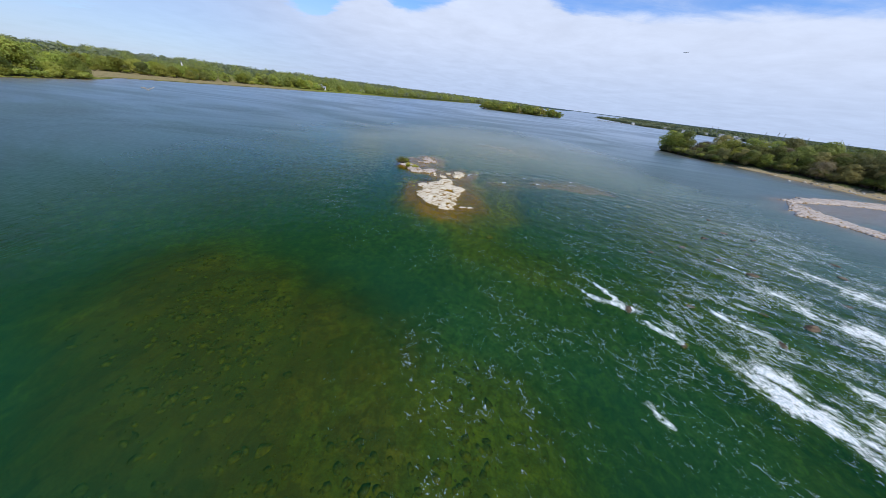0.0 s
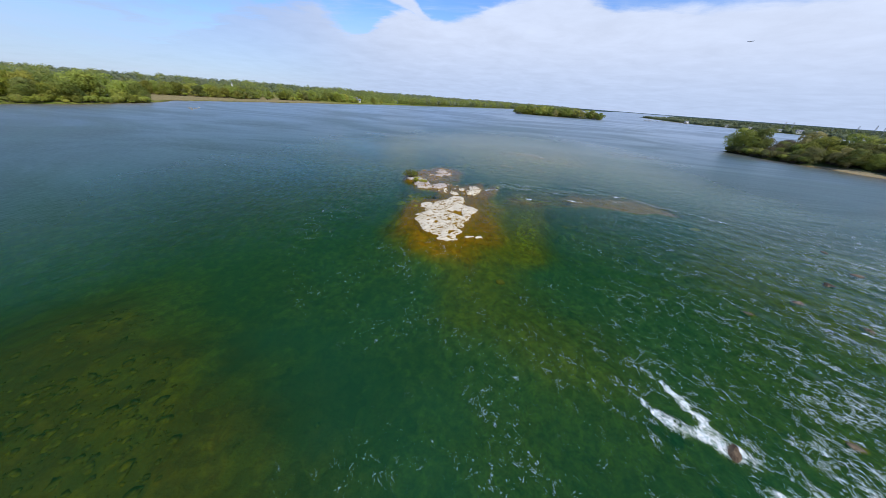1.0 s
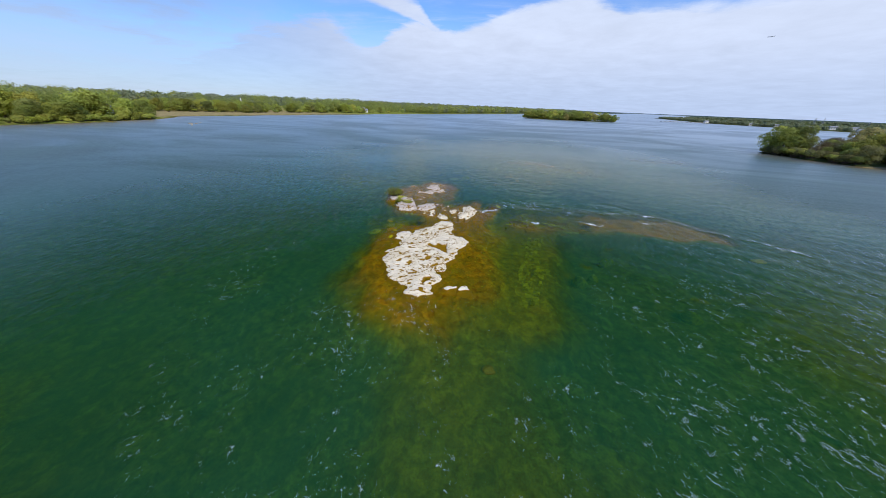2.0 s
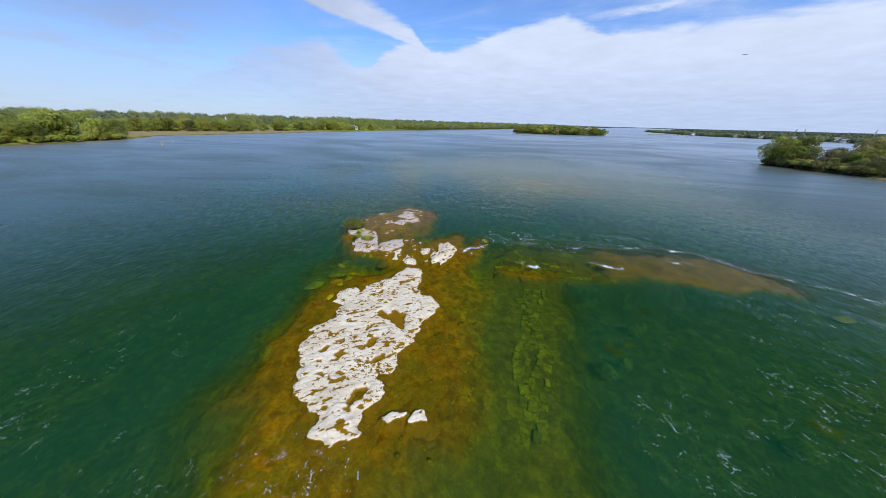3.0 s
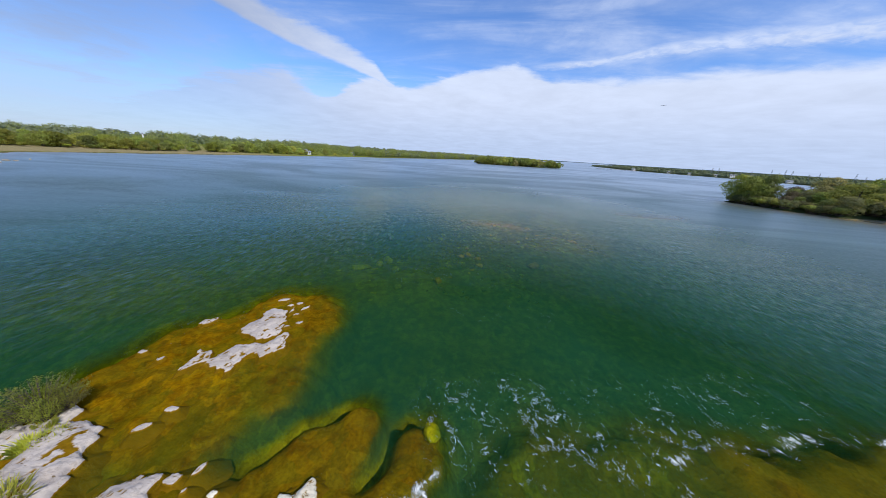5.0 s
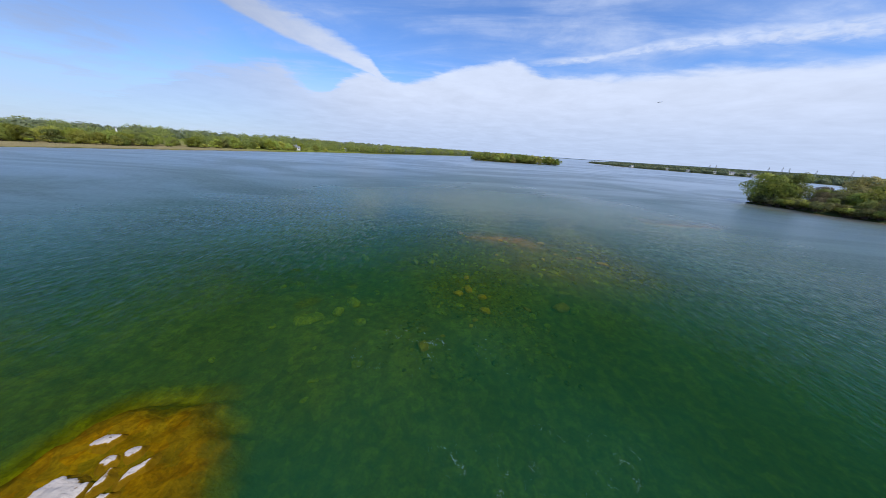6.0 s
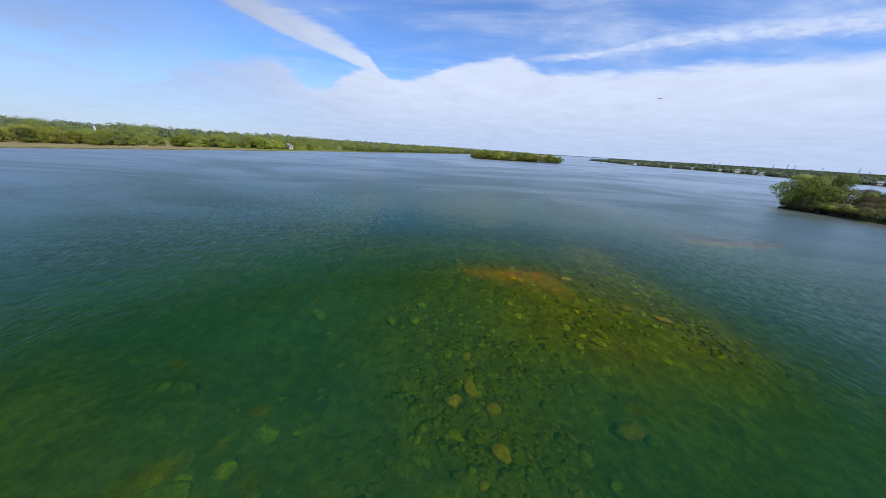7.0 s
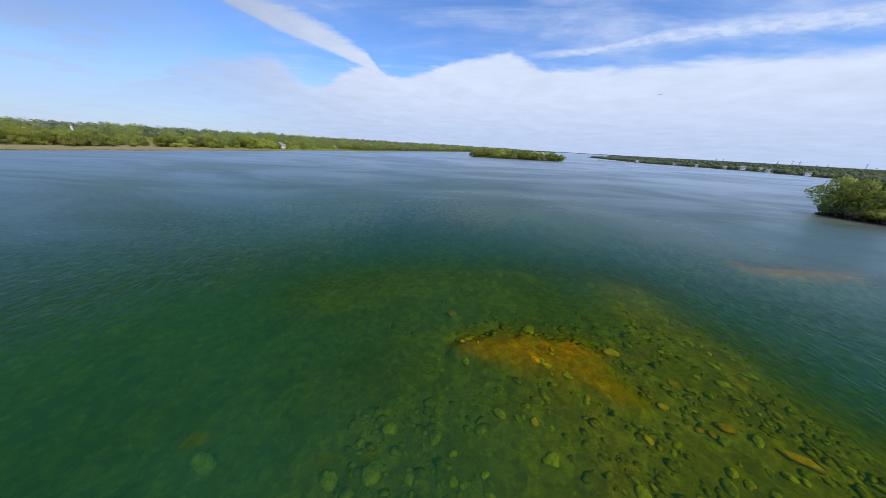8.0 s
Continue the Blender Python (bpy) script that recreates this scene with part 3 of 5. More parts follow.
WHITE = make_plain("white_paint", (0.74, 0.73, 0.70), 0.6, 0.04, 1.0)
SLATE = make_plain("roof_shingle", (0.26, 0.27, 0.29), 0.8, 0.2, 1.5)
BLUE_ROOF = make_plain("pale_blue_roof", (0.42, 0.50, 0.58), 0.6, 0.1, 1.0)
STEEL = make_plain("galvanised_steel", (0.30, 0.32, 0.35), 0.6, 0.1, 1.0, 0.3)
WOOD = make_plain("weathered_wood", (0.30, 0.26, 0.22), 0.85, 0.2, 2.0)
GLASS = make_plain("dark_glass", (0.03, 0.035, 0.04), 0.1, 0.1, 1.0)
JET = make_plain("aircraft_skin", (0.55, 0.57, 0.62), 0.4, 0.05, 0.2)


# ---- mesh helpers ----
def mesh_from(name, verts, faces, mat, flat=False):
    """A mesh from numpy arrays of corners and of faces that all have as many corners."""
    me = bpy.data.meshes.new(name)
    verts, faces = np.asarray(verts, np.float32), np.asarray(faces, np.int32)
    k = faces.shape[1]
    me.vertices.add(len(verts))
    me.vertices.foreach_set("co", verts.ravel())
    me.loops.add(faces.size)
    me.loops.foreach_set("vertex_index", faces.ravel())
    me.polygons.add(len(faces))
    me.polygons.foreach_set("loop_start", np.arange(0, faces.size, k, dtype=np.int32))
    me.polygons.foreach_set("loop_total", np.full(len(faces), k, dtype=np.int32))
    me.update(calc_edges=True)
    me.validate()
    if not flat:
        me.polygons.foreach_set("use_smooth", np.ones(len(me.polygons), bool))
    me.materials.append(mat)
    return me


def part(name, bm, mat, parent, label=""):
    me = bpy.data.meshes.new(name)
    bm.to_mesh(me)
    bm.free()
    me.materials.append(mat)
    ob = new(name, me)
    ob.parent = parent
    return tagged(ob, label)


def grid_faces(nx, ny):
    i = np.arange((nx - 1) * (ny - 1))
    a = (i // (ny - 1)) * ny + i % (ny - 1)
    return np.stack([a, a + ny, a + ny + 1, a + 1], 1)


def spread(fine_lo, fine_hi, step, far_lo, far_hi, grow=1.09):
    mid = list(np.arange(fine_lo, fine_hi + step / 2, step))
    up, down, s = [mid[-1]], [mid[0]], step
    while up[-1] < far_hi:
        s *= grow
        up.append(min(up[-1] + s, far_hi))
    s = step
    while down[-1] > far_lo:
        s *= grow
        down.append(max(down[-1] - s, far_lo))
    return np.array(down[:0:-1] + mid + up[1:])


# ---- ground and water ----
GX = spread(-30, 44, 0.30, -4900, 4900, 1.07)
GY = spread(-4, 132, 0.30, -2500, 4900, 1.06)
XX, YY = [a.ravel() for a in np.meshgrid(GX, GY, indexing="ij")]
BED = ground_height(XX, YY)
FACES = grid_faces(len(GX), len(GY))
ground = new("ground", mesh_from("ground", np.stack([XX, YY, BED], 1), FACES, GROUND))
tagged(ground, "weedy ochre and green riverbed rising to grassy banks", "riverbed", kind="structure")

# ---- loose stones ----
def stone_mesh(name, seed, mat, flat=0.6, sub=2):
    bm = bmesh.new()
    bmesh.ops.create_icosphere(bm, subdivisions=sub, radius=1.0)
    rng = random.Random(seed)
    cuts = [(Vector((rng.uniform(-1, 1), rng.uniform(-1, 1), rng.uniform(-0.4, 1))).normalized(), rng.uniform(0.55, 0.85)) for _ in range(7)]
    for v in bm.verts:
        for way, far in cuts:
            over = v.co.dot(way) - far
            if over > 0:
                v.co -= way * over * 0.9
        v.co *= 1 + 0.16 * noise.noise(v.co * 1.7 + Vector((seed, 0, 0)))
        v.co.z *= flat
    me = bpy.data.meshes.new(name)
    bm.to_mesh(me)
    bm.free()
    me.materials.append(mat)
    return me


STONES = []


def height_at(x, y):
    return float(ground_height(np.array([x], float), np.array([y], float))[0])


def put_stone(name, me, x, y, z, sx, sy, sz, turn, label, group):
    ob = new(name, me)
    ob.matrix_world = pose(x, y, z, 0, 0, turn) @ Matrix.Diagonal((sx, sy, sz, 1))
    STONES.append((x, y, sx, sy, z, sz * 0.5, turn))
    return tagged(ob, label, "boulder", group)


SUNK_MESHES = [stone_mesh("boulder", 30 + k, SUNK, 0.55) for k in range(7)]
RUST_MESHES = [stone_mesh("boulder", 50 + k, RUST, 0.55) for k in range(4)]
DARK_MESHES = [stone_mesh("boulder", 60 + k, DARK, 0.7) for k in range(4)]
PALE_MESHES = [stone_mesh("boulder", 70 + k, PALE, 0.7) for k in range(4)]
rng = random.Random(11)

# single stones of note under water: x, y, length, width, rusty, turn
NOTED = [
    (-6.9, 94.6, 1.5, 0.9, 0, 35), (-11.6, 100.5, 0.9, 0.5, 0, 0), (-4.3, 98.2, 0.75, 0.5, 0, 10), (-5.0, 96.2, 0.55, 0.4, 0, 30), (-2.4, 94.8, 0.6, 0.4, 0, 15),
    (3.7, 92.5, 0.55, 0.5, 1, 0), (-0.7, 90.0, 0.55, 0.4, 0, 40), (9.1, 98.5, 0.7, 0.5, 1, -30), (7.4, 102.7, 0.5, 0.9, 1, 10), (6.3, 101.4, 0.7, 0.5, 1, 20),
    (8.9, 101.2, 0.6, 0.45, 1, 0), (17.4, 100.9, 1.0, 0.6, 1, 0), (18.6, 100.4, 0.5, 0.35, 0, 0), (13.7, 123.8, 0.8, 0.6, 0, 50), (20.1, 121.0, 0.8, 0.5, 1, 0),
    (24.2, 114.5, 0.6, 0.4, 1, -30), (27.0, 112.8, 1.0, 0.3, 1, -38), (23.4, 113.6, 0.5, 0.32, 0, 20), (5.9, 125.6, 0.7, 0.4, 1, -10), (4.4, 117.7, 0.6, 0.5, 0, 0),
    (2.6, 112.5, 0.55, 0.5, 0, 30), (0.1, 109.5, 0.5, 0.6, 0, 0), (2.3, 110.0, 0.7, 0.6, 0, 60), (-7.1, 109.7, 0.7, 0.6, 0, 0), (20.4, 58.6, 0.7, 0.5, 0, 0),
    (16.6, 53.1, 0.95, 0.65, 0, -20), (18.1, 54.0, 0.6, 0.4, 0, 0), (21.1, 59.0, 0.6, 0.35, 0, 0), (26.2, 49.6, 1.0, 0.6, 0, -20), (7.4, 37.7, 0.55, 0.45, 1, 0),
    (5.6, 72.0, 0.5, 0.6, 0, 0), (-10.2, 59.5, 1.1, 0.6, 0, 30), (-8.7, 57.5, 0.9, 0.6, 1, 10), (-11.4, 57.0, 1.2, 0.7, 0, 50), (41.2, 64.9, 1.0, 0.6, 1, 0),
]
for x, y, a, b, rust, turn in NOTED:
    h = height_at(x, y)
    top = min(max(h + 0.40, -1.25 if y > 85 else -1.35), -0.18)
    me = rng.choice(RUST_MESHES if rust else SUNK_MESHES)
    sz = max(0.5, (top - h) * 1.15)
    put_stone("boulder", me, x, y, top - sz * 0.5, a, b, sz, turn, "rusty weed-covered boulder under clear water" if rust else "yellow-green weedy boulder under clear water", "boulders on the riverbed")


def scatter(count, line, reach, sizes, meshes, label, z_top, name="boulder", rust=0.1):
    made = 0
    for _ in range(count * 30):
        if made >= count:
            break
        xs, ys = [p[0] for p in line], [p[1] for p in line]
        x, y = rng.uniform(min(xs) - reach, max(xs) + reach), rng.uniform(min(ys) - reach, max(ys) + reach)
        if along(np.array([x]), np.array([y]), line)[0] > reach * rng.random() ** 1.5:
            continue
        s = rng.uniform(sizes[0], sizes[1]) * rng.uniform(0.7, 1.3)
        h = height_at(x, y)
        put_stone(name, rng.choice(meshes), x, y, min(h + s * 0.15, z_top - s * 0.5), s, s * rng.uniform(0.5, 0.9), s * rng.uniform(0.6, 0.9), rng.uniform(0, 180), label, "boulders on the riverbed")
        made += 1


scatter(95, [(9, 96, 4), (9, 108, 6), (12, 116, 5)], 5, (0.18, 0.45), SUNK_MESHES + RUST_MESHES[:1], "yellow-green weedy boulder under clear water", -0.1)
scatter(90, [(20, 110, 3), (27, 112, 3), (27, 120, 3)], 5, (0.18, 0.48), SUNK_MESHES + RUST_MESHES[:2], "yellow-green weedy boulder under clear water", -0.1)
scatter(25, [(-8, 92, 3), (-4, 106, 4)], 6, (0.2, 0.45), SUNK_MESHES, "yellow-green weedy boulder under clear water", -0.3)
scatter(20, [(-10, 58, 1), (-9, 62, 1)], 4, (0.2, 0.6), SUNK_MESHES + RUST_MESHES[:1], "yellow-green weedy boulder under clear water", -0.15)

# stones that break the surface of the rapids: x, y, size
for x, y, s in ((20.3, 23.1, 0.75), (23.1, 19.0, 0.55), (27.9, 25.2, 0.5), (42.6, 34.8, 0.9), (40.6, 38.3, 0.5), (44.4, 46.5, 0.6), (39.4, 24.4, 1.1), (61.8, 42.4, 0.8), (35.8, 25.6, 0.6), (33.5, 21.2, 0.6), (51, 50.5, 0.8), (37.4, 41.2, 0.7), (30.6, 37.6, 0.55), (40.5, 38.0, 0.5), (44.9, 46.7, 0.6), (53.4, 57.5, 0.6), (48.0, 42.0, 0.5), (55.0, 49.0, 0.6), (58, 38, 0.7), (49.5, 30.0, 0.6)):
    put_stone("boulder", rng.choice(DARK_MESHES), x, y, -0.12, s, s * rng.uniform(0.5, 0.8), s * 0.6, rng.uniform(0, 180), "dark wet boulder in the white rapids", "stones in the rapids")
# pale stones on the gravel bar and off the banks
for _ in range(46):
    t = 0.3 + 0.7 * rng.random()
    x, y = 139 + 42 * t + rng.uniform(-9, 5), 160 - 62 * t + rng.uniform(-6, 6)
    h = height_at(x, y)
    if h < -0.6:
        continue
    s = rng.uniform(0.35, 0.9)
    put_stone("boulder", rng.choice(PALE_MESHES), x, y, max(h, -0.1) + 0.1 * s, s, s * 0.7, s * 0.7, rng.uniform(0, 180), "pale dry stone on the island's gravel bar", "stones on the gravel bar")
for x, y, a, b in ((-185, 163, 1.7, 0.6), (-182, 164, 1.2, 0.5), (-175, 156, 0.7, 0.4), (-189, 172, 0.6, 0.35)):
    put_stone("boulder", rng.choice(PALE_MESHES), x, y, 0.16, a, b, 0.6, 20, "pale rock awash off the wooded bank", "rocks off the bank")

# what lies nearest under the surface: bed or stone
COVER = BED.reshape(len(GX), len(GY)).copy()
for x, y, sx, sy, z, up, turn in STONES:
    r = max(sx, sy)
    i0, i1 = np.searchsorted(GX, (x - r, x + r))
    j0, j1 = np.searchsorted(GY, (y - r, y + r))
    px, py = np.meshgrid(GX[i0:i1] - x, GY[j0:j1] - y, indexing="ij")
    ca, sa = math.cos(radians(turn)), math.sin(radians(turn))
    q = np.sqrt(((px * ca + py * sa) / sx) ** 2 + ((py * ca - px * sa) / sy) ** 2)
    COVER[i0:i1, j0:j1] = np.where(q < 0.8, np.maximum(COVER[i0:i1, j0:j1], z + up * np.sqrt(np.clip(1 - q**2, 0.2, 1))), COVER[i0:i1, j0:j1])
COVER = COVER.ravel()

# current: along u, across n
US, UN = XX * -0.68 + YY * 0.73, XX * 0.73 + YY * 0.68
rapid = smooth(UN, 27.5, 33) * (1 - smooth(US, -7, 7)) * (1 - smooth(XX, 62, 80))
jet = np.exp(-((UN - 31.2 - 0.02 * (US + 12) ** 2 * 0.1) / (1.0 + 0.17 * np.maximum(-US, 0))) ** 2) * (1 - smooth(US, -7, -2))
jet_b = np.exp(-((UN - 50.0) / 2.5) ** 2) * (1 - smooth(US, -9, 0)) + np.exp(-((UN - 62.5) / 3) ** 2) * (1 - smooth(US, -9, 3))
strands = 1 + 1.5 * fbm(US * 0.4, UN, 1.3, 4, 0.65, shift=21)
foam = np.clip((0.20 * rapid * (1 - smooth(UN, 40, 62) * 0.6) + 0.50 * jet + 0.42 * np.clip(jet_b, 0, 1) * (XX < 75)) * strands, 0, 1)
chop = np.clip(0.9 * rapid * (1 - 0.55 * smooth(UN, 38, 58)) + 0.55 * smooth(UN, 6, 30) * (1 - smooth(US, 2, 26)) * (1 - smooth(XX, 60, 80)), 0, 1)
# broken water: corners (x, y, half width), strength
BREAKS = [
    ([(27, 14.8, 0.5), (31.6, 11.8, 1.4), (37, 7, 2.5)], 0.52), ([(33.5, 18.6, 0.4), (38, 14.0, 1.4)], 0.40), ([(53, 34, 0.3), (58, 28, 0.9)], 0.46), ([(44.5, 27.8, 0.2), (50, 21, 0.9)], 0.42),
    ([(19.5, 23.5, 0.45), (19.2, 24.3, 0.25)], 0.66), ([(19.6, 24.0, 0.5), (18.6, 26.2, 0.3), (16.6, 29.4, -0.25), (14.6, 32.0, -0.3)], 0.60), ([(19.2, 23.4, 0.4), (17.6, 24.0, 0.3), (15.6, 26.0, 0.0), (13.4, 28.2, -0.3)], 0.52),
    ([(20.4, 23.2, 0.3), (21.2, 22.8, 0.15)], 0.5),
    ([(22.8, 19.4, 0.4), (21.2, 21.2, 0.2), (19.6, 22.3, -0.4)], 0.6), ([(17.4, 11.6, 0.4), (16.8, 12.6, 0.2)], 0.45),
    ([(33.0, 21.7, 0.4), (29.8, 24.6, 0.2)], 0.55), ([(35.4, 25.9, 0.35), (32.0, 28.8, 0.15)], 0.5), ([(42.0, 35.3, 0.3), (38.6, 38.4, 0.1)], 0.5),
    ([(61, 43, 0.3), (55, 48, 0.2)], 0.45), ([(53, 47, 0.3), (47, 52, 0.2)], 0.4), ([(60, 50, 0.3), (54, 55, 0.2)], 0.35),
    ([(2.9, 66.6, 0.05), (3.4, 67.5, 0.25), (4.6, 68.4, 0.25), (6.2, 69.6, 0.05)], 0.50), ([(4.5, 66.9, 0.3), (4.7, 67.2, 0.2)], 0.5),
    ([(10.3, 66.2, 0.05), (10.5, 65.5, 0.2)], 0.5), ([(11.3, 65.2, 0.1), (11.9, 64.9, 0.3), (12.5, 65.6, 0.0)], 0.6),
    ([(18.6, 67.9, 0.2), (20.0, 67.4, 0.28), (21.0, 67.2, 0.1)], 0.55), ([(21.0, 67.0, 0.12), (21.8, 66.8, 0.2)], 0.55),
    ([(24.0, 73.6, 0.02), (27.0, 74.2, 0.1), (30.0, 74.6, 0.16), (32.5, 74.2, 0.10), (34.5, 72.8, 0.12), (36.6, 70.0, 0.12)], 0.44),
    ([(28.0, 70.6, 0.25), (30.3, 70.6, 0.2)], 0.38), ([(17.5, 72.0, 0.2), (20.0, 72.8, 0.25), (23.0, 73.2, 0.2), (26.5, 74.0, 0.2)], 0.34),
    ([(33.0, 72.5, 0.5), (35.5, 70.2, 0.5)], 0.22), ([(37, 70, 0.3), (42, 68, 0.4), (47, 64, 0.4)], 0.32),
    ([(-2.6, 41.6, 0.15), (-1.0, 41.8, 0.2), (-0.2, 42.4, 0.1)], 0.26), ([(-4.3, 43.2, 0.12), (-3.0, 41.9, 0.1)], 0.22),
]
for line, strength in BREAKS:
    gap = along(XX + 0.7 * fbm(XX, YY, 1.0, 3, shift=2), YY + 0.7 * fbm(XX, YY, 1.0, 3, shift=4), line)
    foam = np.maximum(foam, min(0.95, strength * 1.2) * (1 - smooth(gap, -0.3, 0.6)) * (0.85 + 0.7 * fbm(XX, YY, 1.7, 3, shift=15)))
for line, reach, strength in (([(7.5, 72.5, 1.5), (16, 73.5, 2)], 3, 0.52), ([(20, 75, 1), (27, 77, 1)], 3, 0.45), ([(-4, 36, 3), (2, 40, 2)], 6, 0.35), ([(2, 90, 1), (9, 91, 1)], 4, 0.25), ([(8, 84, 1), (14, 84, 1)], 4, 0.18), ([(-6, 30, 2), (14, 33, 3)], 9, 0.30), ([(4, 12, 3), (16, 24, 4), (22, 34, 3)], 9, 0.42), ([(24, 40, 3), (34, 30, 4)], 9, 0.42), ([(22, 46, 3), (40, 56, 4)], 10, 0.30), ([(-18, 46, 2), (-14, 36, 3)], 6, 0.25), ([(30, 50, 3), (42, 40, 4)], 8, 0.35), ([(24, 55, 2), (30, 62, 2)], 6, 0.22)):
    chop = np.maximum(chop, strength * (1 - smooth(along(XX, YY, line), 0, reach)))
close = smooth(-np.hypot(XX - 8, YY - 60), -120, -70)
waves = close * (0.018 * fbm(XX, YY, 1.4, 3, shift=1) + chop * 0.16 * fbm(XX + 0.4 * US, YY, 1.6, 3, shift=7) + np.clip(foam, 0, 1.0) * 0.22 * (fbm(XX, YY, 1.0, 3, shift=9) + 0.25))
water = new("water", mesh_from("water", np.stack([XX, YY, waves], 1), FACES, WATER))
tagged(water, "clear green river water with wind ripples and white rapids", "water", kind="structure")
for name, values in (("depth", np.maximum(-COVER, 0.0)), ("foam", foam), ("chop", chop)):
    layer = water.data.attributes.new(name, "FLOAT", "POINT")
    layer.data.foreach_set("value", np.asarray(values, np.float32))

# ---- limestone outcrops ----
def outcrop(name, label, inside, box, top, mat, res=0.09, pools=(), seed=0.0, dip=(0.25, 0.97), layer=1.1, rough=1.0):
    """A rock that stands out of the river: inside(x, y) is the distance from its edge inwards; it breaks off in low steps along the dip."""
    x0, x1, y0, y1 = box
    gx, gy = np.arange(x0, x1, res), np.arange(y0, y1, res)
    x, y = [a.ravel() for a in np.meshgrid(gx, gy, indexing="ij")]
    ax, ay = x * dip[0] + y * dip[1], x * dip[1] - y * dip[0]
    d = inside(x, y) + 0.05 + rough * (0.95 * fbm(ax * 0.55, ay * 1.3, 1.6, 4, 0.65, seed) + 0.55 * fbm(ax * 0.6, ay * 1.2, 0.55, 4, 0.65, seed))
    across = x * dip[1] - y * dip[0] + 0.5 * fbm(x, y, 1.8, 3, 0.55, seed + 3)
    ledge = (across / layer) % 1.0
    h = (top + 0.05) * (0.55 * smooth(d, -0.05, 0.10) + 0.45 * smooth(d, 0.1, 0.8)) - 0.05
    h = h + smooth(d, 0.0, 0.4) * (0.05 * (0.5 - ledge) * smooth(ledge, 0.0, 0.06) + 0.06 * fbm(x, y, 1.8, 3, 0.5, seed + 5) + 0.025 * fbm(x, y, 0.25, 2, 0.5, seed + 8))
    pit = smooth(fbm(ax * 0.6, ay * 1.15, 0.30, 3, 0.5, seed + 6) + 0.2 * fbm(x, y, 2.5, 2, 0.5, seed + 9), 0.265 if mat is LIME else 0.29, 0.33) * smooth(d, 0.05, 0.2)
    h = h - 0.03 * pit
    pit = smooth(pit, 0.4, 0.6)
    h = np.where(d < 0, np.maximum(-0.06 + d * 0.9, -0.9), h)
    h = h + smooth(d, 0.0, 0.2) * 0.022 * fbm(x, y, 0.13, 2, 0.6, seed + 4)
    tier = h / 0.055
    h = np.where((h > 0.05) & (mat is not LIME), 0.055 * (np.floor(tier) + smooth(tier % 1.0, 0.62, 1.0)) + 0.010 + 0.012 * (tier % 1.0), h)
    for line, low in pools:
        g = along(x + 0.8 * fbm(x, y, 0.9, 3, shift=seed + 1), y + 0.8 * fbm(x, y, 0.9, 3, shift=seed + 2), line)
        k = 1 - smooth(g, -0.12, 0.22)
        h = h * (1 - k) + np.minimum(h, max(low + 0.10, 0.0) + 0.04 * fbm(x, y, 0.6, 2)) * k
        pit = np.maximum(pit, smooth(k, 0.3, 0.6))
    f = grid_faces(len(gx), len(gy))
    keep = (d[f] > -0.75).any(1)
    f = f[keep]
    used = np.unique(f)
    index = np.zeros(len(x), int)
    index[used] = np.arange(len(used))
    ob = new(name, mesh_from(name, np.stack([x[used], y[used], h[used]], 1), index[f], mat))
    layer = ob.data.attributes.new("silt", "FLOAT", "POINT")
    layer.data.foreach_set("value", np.asarray(pit[used], np.float32))
    return tagged(ob, label, "rock", "limestone outcrops in the river")


def in_plan(corners):
    """The distance inwards from the edge of a plan with these corners."""
    def inside(x, y):
        best, odd = np.full(np.shape(x), 1e9), np.zeros(np.shape(x), bool)
        for (ax, ay), (bx, by) in zip(corners, corners[1:] + corners[:1]):
            dx, dy = bx - ax, by - ay
            t = np.clip(((x - ax) * dx + (y - ay) * dy) / (dx * dx + dy * dy + 1e-9), 0, 1)
            best = np.minimum(best, np.hypot(x - ax - t * dx, y - ay - t * dy))
            odd ^= ((ay > y) != (by > y)) & (x < dx * (y - ay) / (dy + 1e-12) + ax)
        return np.where(odd, best, -best)
    return inside



SLAB = [(-3.6, 45.1), (-4.2, 45.9), (-4.9, 46.7), (-5.6, 48.1), (-5.9, 49.1), (-5.8, 50.1), (-5.1, 50.7), (-4.9, 51.5), (-5.7, 52.0), (-5.4, 52.9), (-6.4, 53.4), (-6.8, 54.4), (-6.5, 55.4), (-5.6, 56.0), (-4.9, 55.5),
        (-4.8, 56.4), (-3.9, 57.3), (-3.8, 57.8), (-2.9, 58.5), (-2.8, 59.7), (-2.0, 60.8), (-0.8, 61.1), (0.2, 59.8), (0.3, 58.6), (0.1, 57.3), (1.0, 56.2), (1.7, 56.3), (3.2, 55.0), (2.6, 54.2), (2.6, 53.2),
        (2.0, 52.5), (1.8, 51.2), (1.9, 50.4), (1.6, 49.5), (1.6, 47.2), (0.7, 47.2), (1.5, 45.8), (1.1, 44.8), (0.8, 44.3), (1.0, 43.4), (0.2, 42.7), (-1.1, 42.8), (-1.3, 43.7), (-2.2, 44.1)]
